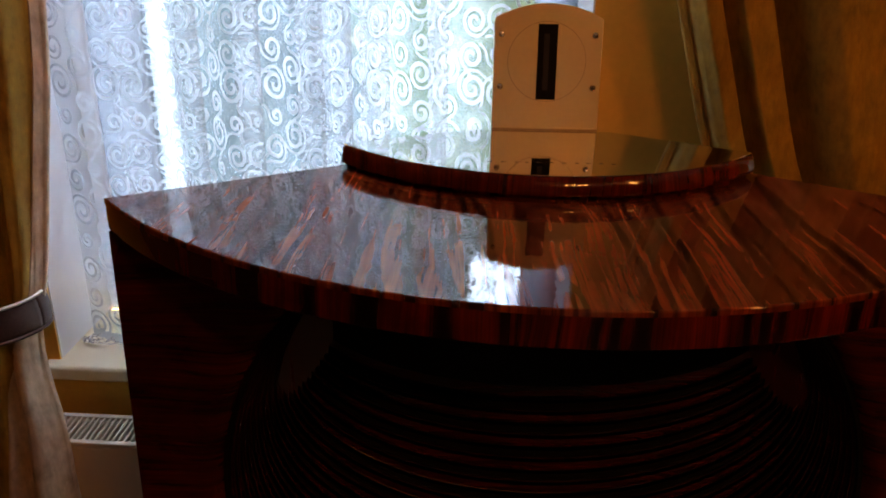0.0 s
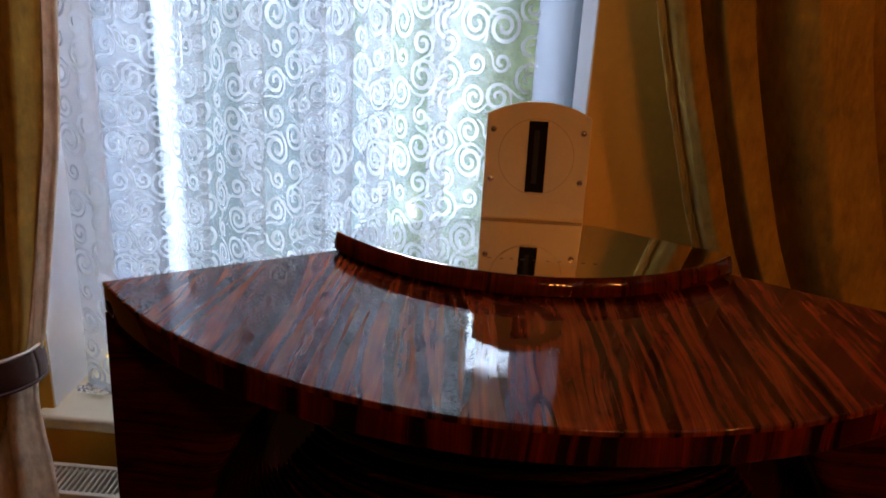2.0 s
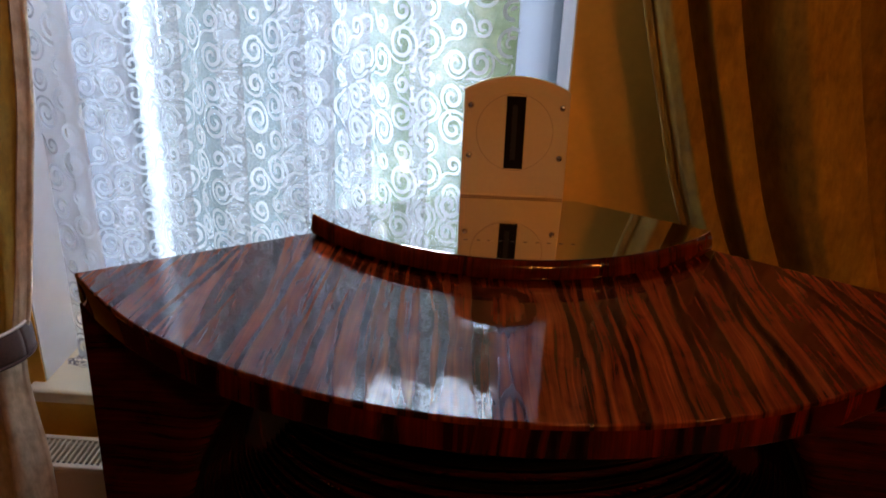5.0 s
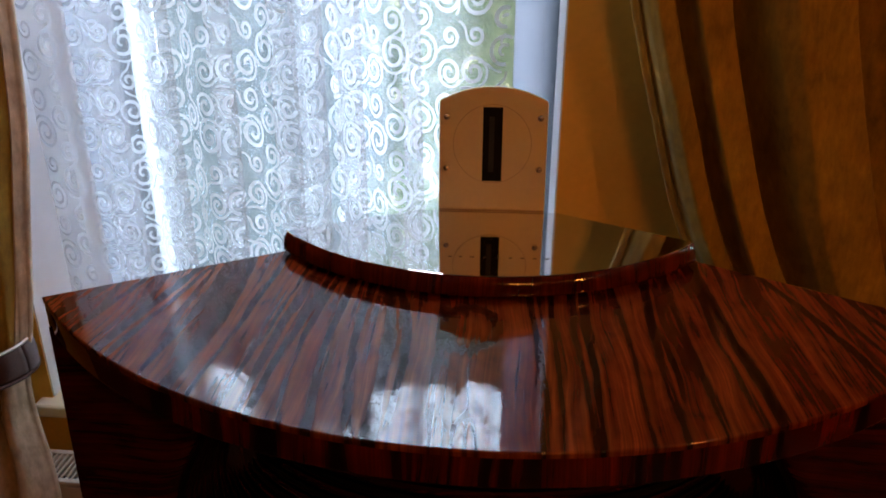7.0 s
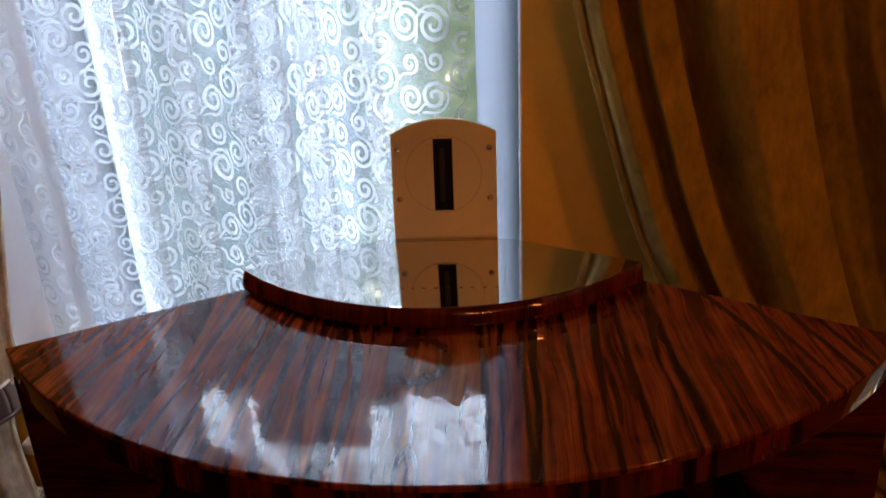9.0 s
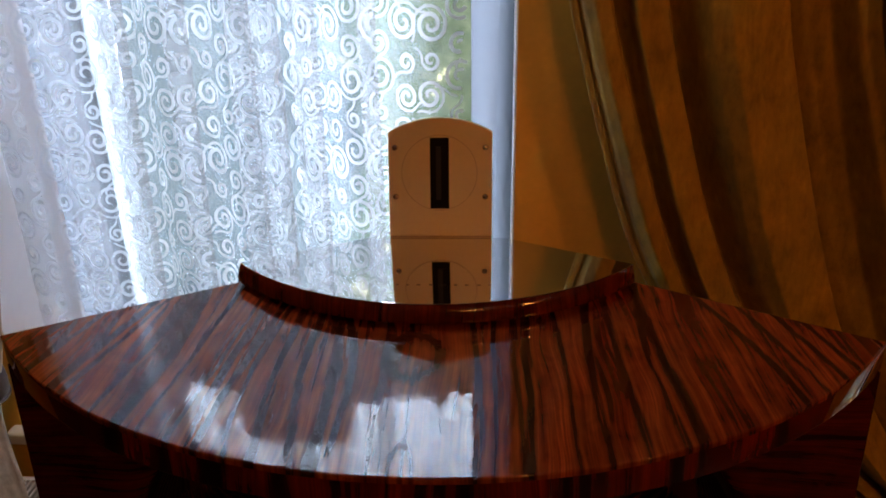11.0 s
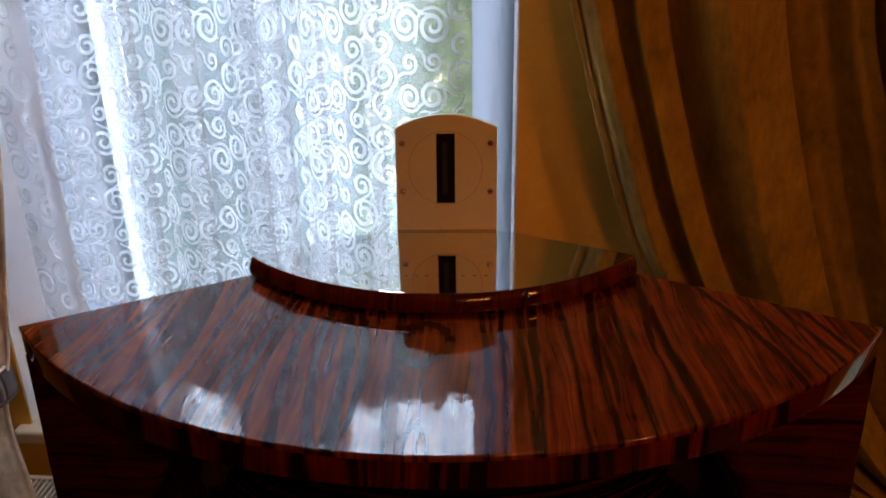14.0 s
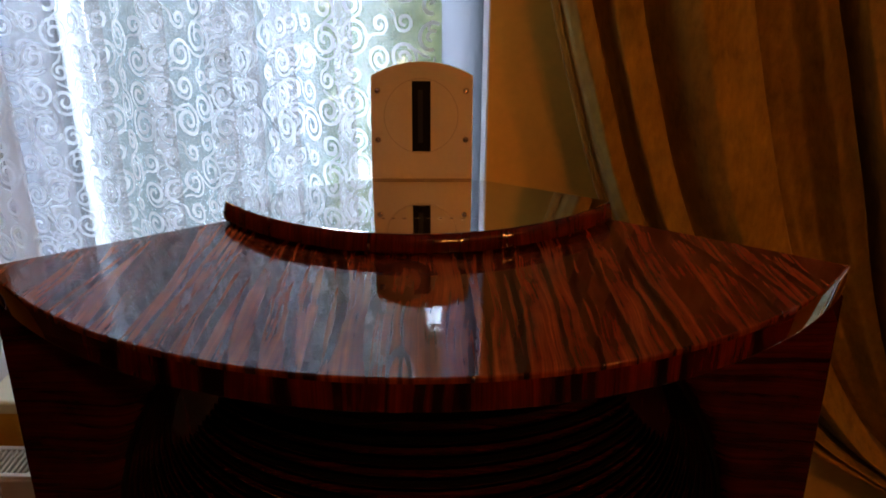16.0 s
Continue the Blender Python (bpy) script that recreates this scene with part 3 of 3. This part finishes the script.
def lace_curtain():
    c = thing("lace_curtain", "white sheer lace curtain embroidered with swirls, hanging in pleats", "curtain", WALL)
    n, rows = len(LACE), 18
    part("voile", grid_sheet(lambda i, j: lace_at(LACE[min(n - 1, round(i * (n - 1))), 0], LACE_HEM + (LACE_TOP - LACE_HEM) * j), n - 1, rows), VOILE, c, "plain sheer voile", True)
    part("hem", grid_sheet(lambda i, j: lace_at(LACE[min(n - 1, round(i * (n - 1))), 0], LACE_HEM + 0.022 * j, 0.0012), n - 1, 1), THREAD, c, "thick white hem", True)
    rng = random.Random(11)
    verts, faces = [], []

    def stroke(pts, w):
        base = len(verts)
        m = len(pts)
        for i, (a, b) in enumerate(pts):
            p, q = pts[max(0, i - 1)], pts[min(m - 1, i + 1)]
            dx, dz = q[0] - p[0], q[1] - p[1]
            l = math.hypot(dx, dz) or 1
            nx, nz = -dz / l, dx / l
            ww = w * (0.55 + 0.45 * math.sin(math.pi * min(1, (i + 1) / m * 1.15)))
            verts.append(lace_at(a + nx * ww, b + nz * ww, 0.0016))
            verts.append(lace_at(a - nx * ww, b - nz * ww, 0.0016))
        for i in range(m - 1):
            k = base + 2 * i
            if verts[k][0] > 0.02 or any(a < pts[i][0] < b for a, b in BEHIND):
                continue
            faces.append((k, k + 1, k + 3, k + 2))

    s_end = LACE[-1, 0]

    def scroll(s0, z0, size, turns, turned, a0, tail, w):
        """A spiral that opens outwards and ends in a tail that bends away the other way."""
        pts, k = [], 34
        for i in range(k + 1):
            f = i / k
            rad = 0.0035 + (size - 0.0035) * f ** 0.8
            a = a0 + turned * turns * 2 * math.pi * f
            pts.append((s0 + rad * 0.92 * math.cos(a), z0 + rad * math.sin(a)))
        px, pz = pts[-1]
        head = a0 + turned * turns * 2 * math.pi + turned * math.pi / 2
        for i in range(tail):
            head -= turned * 0.24
            px, pz = px + 0.0055 * math.cos(head), pz + 0.0055 * math.sin(head)
            pts.append((px, pz))
        stroke([(min(s_end, max(0.0, a)), min(LACE_TOP, max(LACE_HEM, b))) for a, b in pts], w)

    # one repeat of the pattern: large spirals, middling ones and small loops with long tails
    wide, tall, cols, lines = 0.168, 0.272, 3, 4
    repeat = []
    for c0 in range(cols):
        for r0 in range(lines):
            sort = (2 * c0 + r0) % 4
            size, turns, tail = ((0.036, 2.1, 4), (0.027, 1.6, 5), (0.032, 1.9, 3), (0.019, 1.35, 5))[sort]
            repeat.append(((c0 + 0.5 + rng.uniform(-0.08, 0.08)) * wide / cols, (r0 + 0.5 + 0.5 * (c0 % 2) + rng.uniform(-0.07, 0.07)) * tall / lines,
                           size * rng.uniform(0.92, 1.08), turns, rng.choice((-1, 1)), rng.uniform(0, 2 * math.pi), tail, rng.uniform(0.0032, 0.0040)))
    for i in range(int(s_end / wide) + 1):
        for j in range(int((LACE_TOP - LACE_HEM) / tall) + 1):
            for ds, dz, *shape in repeat:
                s0, z0 = i * wide + ds, LACE_HEM + j * tall + dz
                if s0 < s_end - 0.015 and z0 < LACE_TOP - 0.02:
                    scroll(s0, z0, *shape)
    me = bpy.data.meshes.new("embroidery")
    me.from_pydata(verts, [], faces)
    me.materials.append(THREAD)
    ob = new("embroidery", me)
    ob.parent = c
    tagged(ob, "white embroidered spiral scrolls", kind="stuff")
    return c


lace_curtain()


def film_scrap():
    """A crumpled bit of clear film on the sill under the lace hem."""
    rng = random.Random(4)

    def at(i, j):
        a = 2 * math.pi * i
        r = 0.012 + 0.020 * j
        h = 0.004 + 0.016 * abs(math.sin(3 * a + 5 * j)) * (1 - 0.6 * j) + rng.uniform(0, 0.003)
        return (r * 1.7 * math.cos(a), r * 0.8 * math.sin(a), h)
    ob = mesh_ob("crumpled_film", grid_sheet(at, 26, 5), CLEAR, False)
    ob.matrix_world = WALL @ pose(-0.90, 0.078, SILL_Z - 0.002)
    return tagged(ob, "crumpled scrap of clear film on the window sill", "film")


film_scrap()


# ---- drapes ----
def curve(points):
    xs, ys = [p[0] for p in points][::-1], [p[1] for p in points][::-1]

    def at(z):
        # smooth interpolation by height
        z = max(xs[0], min(xs[-1], z))
        for i in range(len(xs) - 1):
            if z <= xs[i + 1]:
                t = (z - xs[i]) / (xs[i + 1] - xs[i])
                m = []
                for q in (i, i + 1):
                    if q == 0:
                        m.append((ys[1] - ys[0]) / (xs[1] - xs[0]))
                    elif q == len(xs) - 1:
                        m.append((ys[-1] - ys[-2]) / (xs[-1] - xs[-2]))
                    else:
                        m.append((ys[q + 1] - ys[q - 1]) / (xs[q + 1] - xs[q - 1]))
                h = xs[i + 1] - xs[i]
                return (2 * t ** 3 - 3 * t ** 2 + 1) * ys[i] + (t ** 3 - 2 * t ** 2 + t) * h * m[0] + (-2 * t ** 3 + 3 * t ** 2) * ys[i + 1] + (t ** 3 - t ** 2) * h * m[1]
        return ys[-1]
    return at


def drape(name, lead, outer, depth, profile, label, slack, turned, edge):
    """A heavy drape: the inner edge and the outer edge by height, and how far the pleats stand out from edge to edge."""
    d = thing(name, label, "curtain", WALL)
    top, low = 2.46, 0.02
    fs, ps = [p[0] for p in profile], [p[1] for p in profile]

    def stand(f):
        f = min(0.9999, max(0.0, f))
        k = max(i for i in range(len(fs) - 1) if fs[i] <= f)
        t = (f - fs[k]) / (fs[k + 1] - fs[k])
        t = 0.35 * t + 0.65 * t * t * (3 - 2 * t)
        return ps[k] + (ps[k + 1] - ps[k]) * t

    def at(i, j):
        z = low + (top - low) * j
        a, b = lead(z), outer(z)
        g = i + 0.006 * math.sin(4.1 * z + 9 * i) * min(1, 6 * i)
        p = stand(g) * min(1.0, 0.5 + 0.6 * abs(b - a))
        rumple = 0.0035 * math.sin(23 * i + 9 * z) + slack * math.sin(31 * i - 14 * z + 2 * math.sin(5 * z)) * (0.4 + 0.6 * math.sin(2.3 * z + 7 * i) ** 2)
        return (a + (b - a) * i, depth(z) - p - rumple * min(1, 10 * i), z)
    cloth = part("cloth", grid_sheet(at, 260, 110), GOLD, d, "", True)
    so = cloth.modifiers.new("thickness", "SOLIDIFY")
    so.thickness = 0.0025

    def hem(i, j):
        # the lining: rolled round the inner edge and laid back over the front
        z = low + (top - low) * j
        s = 1 if outer(z) > lead(z) else -1
        if i < 0.25:
            u, v, z = at(0, j)
            a = math.pi * (1 - i / 0.25)
            return (u - s * 0.005 * math.sin(a), v - 0.0045 + 0.006 * (1 - math.cos(a)), z)
        u, v, z = at((i - 0.25) / 0.75 * turned(z) / abs(outer(z) - lead(z)), j)
        return (u, v - 0.0045, z)
    h = part("turned_edge", grid_sheet(hem, 24, 110), edge, d, "turned hem along the inner edge", True)
    so = h.modifiers.new("thickness", "SOLIDIFY")
    so.thickness = 0.0025
    return d, at


left_lead = curve([(2.46, -0.746), (1.9, -0.791), (1.44, -0.826), (1.25, -0.856), (1.02, -0.894), (0.93, -0.916), (0.85, -0.916), (0.70, -0.888), (0.55, -0.880), (0.3, -0.862), (0.02, -0.866)])
left_outer = curve([(2.46, -1.42), (1.5, -1.36), (1.15, -1.18), (0.97, -1.10), (0.85, -1.12), (0.4, -1.25), (0.02, -1.30)])
drape("left_drape", left_lead, left_outer, curve([(2.46, -0.12), (1.0, -0.145), (0.6, -0.20), (0.02, -0.20)]),
      ((0.0, -0.030), (0.03, -0.004), (0.08, 0.040), (0.13, 0.046), (0.17, -0.010), (0.22, 0.000), (0.30, 0.045), (0.42, 0.030), (0.50, -0.030), (0.60, 0.040), (0.72, -0.020), (0.85, 0.030), (1.0, 0.0)),
      "gold-brown heavy drape gathered by a leather tie-back", 0.0016, curve([(2.46, 0.010), (1.05, 0.012), (0.92, 0.016), (0.80, 0.06), (0.5, 0.11), (0.02, 0.12)]), LINING)
right_lead = curve([(2.46, 0.08), (2.0, 0.132), (1.664, 0.205), (1.478, 0.256), (1.27, 0.324), (1.1, 0.42), (0.95, 0.55), (0.85, 0.65), (0.75, 0.77), (0.66, 0.92), (0.58, 1.04), (0.02, 0.98)])
right_outer = curve([(2.46, 0.84), (1.664, 0.94), (1.478, 0.991), (1.27, 1.055), (1.0, 1.10), (0.75, 1.13), (0.58, 1.16), (0.02, 1.14)])
# distance from the inner edge and how far the cloth stands out there
RIGHT_PLEATS = ((0.0, 0.002), (0.010, 0.006), (0.020, 0.022), (0.034, 0.032), (0.060, 0.030), (0.067, -0.024), (0.084, 0.000), (0.096, 0.034), (0.146, 0.022), (0.154, -0.034),
                (0.205, 0.040), (0.228, 0.052), (0.290, 0.030), (0.318, 0.022), (0.334, -0.080), (0.370, -0.060), (0.400, -0.046), (0.438, -0.002), (0.464, 0.012), (0.474, -0.085), (0.486, 0.055),
                (0.53, 0.070), (0.59, 0.020), (0.62, -0.030), (0.69, 0.040), (0.735, 0.0))
drape("right_drape", right_lead, right_outer, curve([(2.46, -0.11), (1.3, -0.125), (0.58, -0.13), (0.02, -0.15)]),
      tuple((o / 0.735, 1.3 * p) for o, p in RIGHT_PLEATS), "gold-brown heavy drape swept aside beside the window", 0.0018, lambda z: 0.006, GOLD)


def tie_back(name, u, v, z, ru, rv, tall, lean, label):
    t = thing(name, label, "tie-back", WALL @ pose(u, v, z, 0, lean, 0))

    def band(i, j):
        a = 2 * math.pi * i
        r = 1 + 0.02 * math.sin(3 * a) + 0.03 * (1 - (2 * j - 1) ** 2)
        return (ru * r * math.cos(a), rv * r * math.sin(a), (j - 0.5) * tall - 0.012 * math.sin(a))
    b = part("band", grid_sheet(band, 72, 8), LEATHER, t, "", True)
    so = b.modifiers.new("thickness", "SOLIDIFY")
    so.thickness = 0.004
    for sgn in (-1, 1):
        def cord(i, j, sgn=sgn):
            a, b2 = 2 * math.pi * i, 2 * math.pi * j
            r = 1.012
            return ((ru * r + 0.0035 * math.cos(b2)) * math.cos(a), (rv * r + 0.0035 * math.cos(b2)) * math.sin(a), sgn * tall / 2 - 0.012 * math.sin(a) + 0.0035 * math.sin(b2))
        part("edge_cord", grid_sheet(cord, 72, 8), CORD if sgn > 0 else LEATHER, t, "pale stitched edge" if sgn > 0 else "", True)
    return t


tie_back("tie_back", -1.010, -0.160, 0.952, 0.116, 0.112, 0.066, -5, "dark brown leather tie-back round the gold drape")
tie_back("tie_back", 1.09, -0.14, 0.58, 0.10, 0.075, 0.066, 9, "dark brown leather tie-back round the swept drape")


# ---- loudspeaker ----
CAB = pose(0.001, 0, 0)
HALF, FRONT, RADIUS, TOP = 0.4975, -0.4965, 0.637, 1.3765
CHORD = -0.2575
FLARE = 0.05
# the horn mouth: its centre height, half width and half height; it opens under the overhanging top
HORN_Z, HORN_A, HORN_B, HORN_D = 0.97, 0.40, 0.40, 0.10


def cabinet():
    sp = thing("loudspeaker_cabinet", "large glossy macassar veneered horn loudspeaker with a bowed top", "loudspeaker", CAB)
    out = arc_outline(HALF, FRONT, RADIUS, 0.018, 0.045, CHORD, 96)
    top = smooth_by_angle(part("top", prism(out, TOP - 0.006, TOP, 0.0022, 3, "top"), WOOD_FAN, sp, "polished top with fanned striped veneer"), 35)
    rim_out = [(x * 0.9985, y * 0.9985 if y < -0.1 else y) for x, y in out]
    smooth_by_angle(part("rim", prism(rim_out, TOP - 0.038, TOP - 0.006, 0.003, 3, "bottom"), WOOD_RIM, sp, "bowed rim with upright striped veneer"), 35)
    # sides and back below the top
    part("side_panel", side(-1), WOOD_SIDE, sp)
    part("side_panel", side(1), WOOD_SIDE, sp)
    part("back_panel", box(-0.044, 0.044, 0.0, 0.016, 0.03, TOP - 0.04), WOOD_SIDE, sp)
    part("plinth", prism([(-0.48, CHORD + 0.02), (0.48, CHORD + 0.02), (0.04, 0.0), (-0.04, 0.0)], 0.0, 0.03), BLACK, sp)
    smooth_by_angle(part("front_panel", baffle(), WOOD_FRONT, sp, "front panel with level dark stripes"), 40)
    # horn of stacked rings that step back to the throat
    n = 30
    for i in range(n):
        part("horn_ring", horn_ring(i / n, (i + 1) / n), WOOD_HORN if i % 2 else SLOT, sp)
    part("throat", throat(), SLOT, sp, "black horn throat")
    return sp


def flared(bm):
    """The cabinet widens a little towards the floor."""
    for v in bm.verts:
        v.co.x *= 1 + FLARE * (TOP - v.co.z)
    return bm


def side(s):
    a, b = (s * (HALF - 0.001), CHORD), (s * 0.045, 0.017)
    dx, dy = b[0] - a[0], b[1] - a[1]
    l = math.hypot(dx, dy)
    nx, ny = -dy / l * 0.02 * s, dx / l * 0.02 * s
    q = [a, b, (b[0] - s * 0.012, b[1] - 0.016), (a[0] - s * 0.036, a[1] + 0.001)]
    return flared(prism(q, 0.03, TOP - 0.0385, 0.0))


def baffle():
    """Flat front with a round mouth whose lip is rolled over."""
    bm = bmesh.new()
    n = 96
    zc, w, z0, z1 = HORN_Z, HALF - 0.002, 0.03, TOP - 0.0385

    def square(a):
        c, s = math.cos(a), math.sin(a)
        k = min(w / abs(c) if abs(c) > 1e-6 else 9, ((z1 - zc) if s > 0 else (zc - z0)) / abs(s) if abs(s) > 1e-6 else 9)
        return k
    loops = []
    for mode in range(8):
        lp = []
        for i in range(n):
            a = 2 * math.pi * i / n
            edge = square(a)
            if mode == 0:
                r, y = edge, CHORD + 0.02
            elif mode == 1:
                r, y = edge, CHORD
            else:
                t = (mode - 2) / 5
                c, e = math.cos(a), math.sin(a)
                mouth = 1 / math.hypot(c / HORN_A, e / HORN_B)
                lip = min(mouth + 0.03, edge)
                r = lip - (lip - min(mouth, edge)) * math.sin(t * math.pi / 2)
                y = CHORD + 0.03 * (1 - math.cos(t * math.pi / 2))
            lp.append(bm.verts.new((r * math.cos(a), y, zc + r * math.sin(a))))
        loops.append(lp)
    for l0, l1 in zip(loops, loops[1:]):
        for i in range(n):
            bm.faces.new((l0[i], l0[(i + 1) % n], l1[(i + 1) % n], l1[i]))
    bmesh.ops.remove_doubles(bm, verts=bm.verts, dist=1e-5)
    bmesh.ops.recalc_face_normals(bm, faces=bm.faces)
    for v in bm.verts:
        if abs(v.co.x) > HALF - 0.01:
            v.co.x *= 1 + FLARE * (TOP - v.co.z)
    return bm


def horn_loop(bm, f, grow, y):
    """The horn's oval at depth f, flatter and higher towards the throat."""
    a, b, z = HORN_A - 0.10 * f + grow, HORN_B - 0.29 * f + grow, HORN_Z + 0.22 * f
    return [bm.verts.new((a * math.cos(q), y, min(1.336, z + b * math.sin(q)))) for q in [2 * math.pi * i / 96 for i in range(96)]]


def horn_ring(f0, f1):
    bm = bmesh.new()
    y0, y1 = CHORD + 0.014 + HORN_D * f0, CHORD + 0.014 + HORN_D * f1
    rows = [horn_loop(bm, f0, 0.006, y0), horn_loop(bm, f0, 0.0, y0), horn_loop(bm, f0, -0.0015, y0 + 0.0015), horn_loop(bm, f0, -0.002, y1), horn_loop(bm, f1, -0.001, y1)]
    for l0, l1 in zip(rows, rows[1:]):
        for i in range(96):
            bm.faces.new((l0[i], l0[(i + 1) % 96], l1[(i + 1) % 96], l1[i]))
    return bm


def throat():
    bm = bmesh.new()
    bm.faces.new(horn_loop(bm, 1.0, 0.004, CHORD + 0.0145 + HORN_D))
    return bm


cabinet()

# ---- upper plate that carries the tweeter ----
UP_TOP = 1.404


def upper_plate():
    u = thing("top_plate", "bowed polished mirror plate on a veneered foot", "plate", pose(-0.004, 0, 0))
    def ring_at(o):
        return arc_outline(0.2515 + 0.2 * o, -0.2365 - o, 0.340 + o, -0.026 + 0.3 * o, 0.095 + 0.3 * o, 0, 72)
    profile = [(-0.013, -0.0215), (-0.002, -0.0213), (-0.0004, -0.0208), (0.0, -0.0195), (-0.0006, -0.0150), (-0.0019, -0.0105), (-0.0036, -0.0070), (-0.0058, -0.0036), (-0.0095, -0.0010)]
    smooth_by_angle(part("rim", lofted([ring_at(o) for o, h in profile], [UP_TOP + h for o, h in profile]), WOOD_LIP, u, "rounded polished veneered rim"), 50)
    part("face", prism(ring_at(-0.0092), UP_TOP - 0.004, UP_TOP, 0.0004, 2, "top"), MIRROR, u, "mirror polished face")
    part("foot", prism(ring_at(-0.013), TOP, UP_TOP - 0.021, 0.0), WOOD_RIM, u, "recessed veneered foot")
    # engraved maker's mark, as plain bars
    rng = random.Random(2)
    x = -0.075
    for i in range(11):
        w = rng.uniform(0.008, 0.012)
        part("mark", box(x, x + w * 0.45, -0.178, -0.1755, UP_TOP - 0.001, UP_TOP + 0.0002), INK, u)
        x += w + 0.004
    return u


upper_plate()


# ---- ribbon tweeter ----
def tweeter():
    t = thing("ribbon_tweeter", "champagne alloy ribbon tweeter plate with an arched top", "tweeter", pose(0.0, -0.026, UP_TOP, -9.0))
    hw, zs, za = 0.070, 0.143, 0.162
    r = (hw ** 2 + (za - zs) ** 2) / (2 * (za - zs))
    a = math.asin(hw / r)
    pts = [(-hw, 0.0), (hw, 0.0)] + [(r * math.sin(q), za - r + r * math.cos(q)) for q in [a - 2 * a * i / 24 for i in range(25)]]
    bm = bmesh.new()
    fr = [bm.verts.new((x, 0, z)) for x, z in pts]
    bk = [bm.verts.new((x, 0.014, z)) for x, z in pts]
    n = len(pts)
    bm.faces.new(fr)
    bm.faces.new(list(reversed(bk)))
    for i in range(n):
        bm.faces.new((fr[i], bk[i], bk[(i + 1) % n], fr[(i + 1) % n]))
    bmesh.ops.recalc_face_normals(bm, faces=bm.faces)
    bmesh.ops.bevel(bm, geom=list(bm.edges), offset=0.0012, segments=2, affect="EDGES", profile=0.5)
    smooth_by_angle(part("plate", bm, SATIN, t), 40)
    zc = 0.0885

    def dial(rad, y0, y1, seg=64):
        b = bmesh.new()
        res = bmesh.ops.create_cone(b, cap_ends=True, segments=seg, radius1=rad, radius2=rad, depth=1.0)
        for v in res["verts"]:
            v.co = Vector((v.co.x - 0.001, (y0 + y1) / 2 + v.co.z * (y1 - y0), zc + v.co.y))
        bmesh.ops.recalc_face_normals(b, faces=b.faces)
        return b
    # the groove's shadow line is the edge of a darker disc
    part("groove", dial(0.0511, -0.0004, 0.002), BRONZE, t, "thin shadow groove")
    f = part("front_disc", dial(0.0504, -0.0012, 0.002), SATIN, t, "round alloy insert")
    slot = part("slot", box(-0.0135, 0.0120, -0.0016, -0.0002, 0.040, 0.136, 0.0003, 1), SLOT, t, "black ribbon slot")
    part("ribbon", box(-0.0055, 0.0015, -0.0020, -0.0010, 0.052, 0.124), FOIL, slot, "thin dark foil ribbon")
    head = bmesh.new()
    res = bmesh.ops.create_uvsphere(head, u_segments=16, v_segments=8, radius=0.0043)
    for v in res["verts"]:
        v.co = Vector((v.co.x, -max(0.0, v.co.z) * 0.7, v.co.y))
    first = part("screw", head, STEEL, t, "domed steel screw", True)
    for i, (x, z) in enumerate(((-0.0605, 0.1225), (0.0605, 0.1225), (-0.0605, 0.056), (0.0605, 0.056))):
        ob = first if i == 0 else new("screw", first.data)
        ob.parent = t
        ob.location = (x, 0, z)
    part("gasket", box(-0.0692, 0.0692, -0.0018, 0.012, -0.0004, 0.0020), BRONZE, t, "dark joint under the plate")
    part("foot", box(-0.069, 0.069, -0.001, 0.020, -0.002, 0.004, 0.001), SATIN, t, "flat alloy foot")
    return t


tweeter()


# ---- ceiling spot bars behind the viewer ----
def spot_bar(name, x, y, turn):
    b = thing(name, "ceiling bar with four warm spot bulbs", "ceiling lamp", pose(x, y, ROOM_H, 0, 0, turn), group="ceiling spot bars")
    part("bar", box(-0.20, 0.20, -0.02, 0.02, -0.035, 0.0, 0.004), STEEL, b)
    for i in range(4):
        px = -0.165 + 0.11 * i
        part("stem", box(px - 0.006, px + 0.006, -0.006, 0.006, -0.09, -0.035), STEEL, b)
        bm = bmesh.new()
        bmesh.ops.create_uvsphere(bm, u_segments=20, v_segments=12, radius=0.032, matrix=Matrix.Translation((px, 0, -0.115)))
        part("bulb", bm, BULB, b, "glowing warm bulb", True)
    return b


spot_bar("spot_bar", 0.56, -1.93, -8)
spot_bar("spot_bar", 1.38, -1.47, -35)
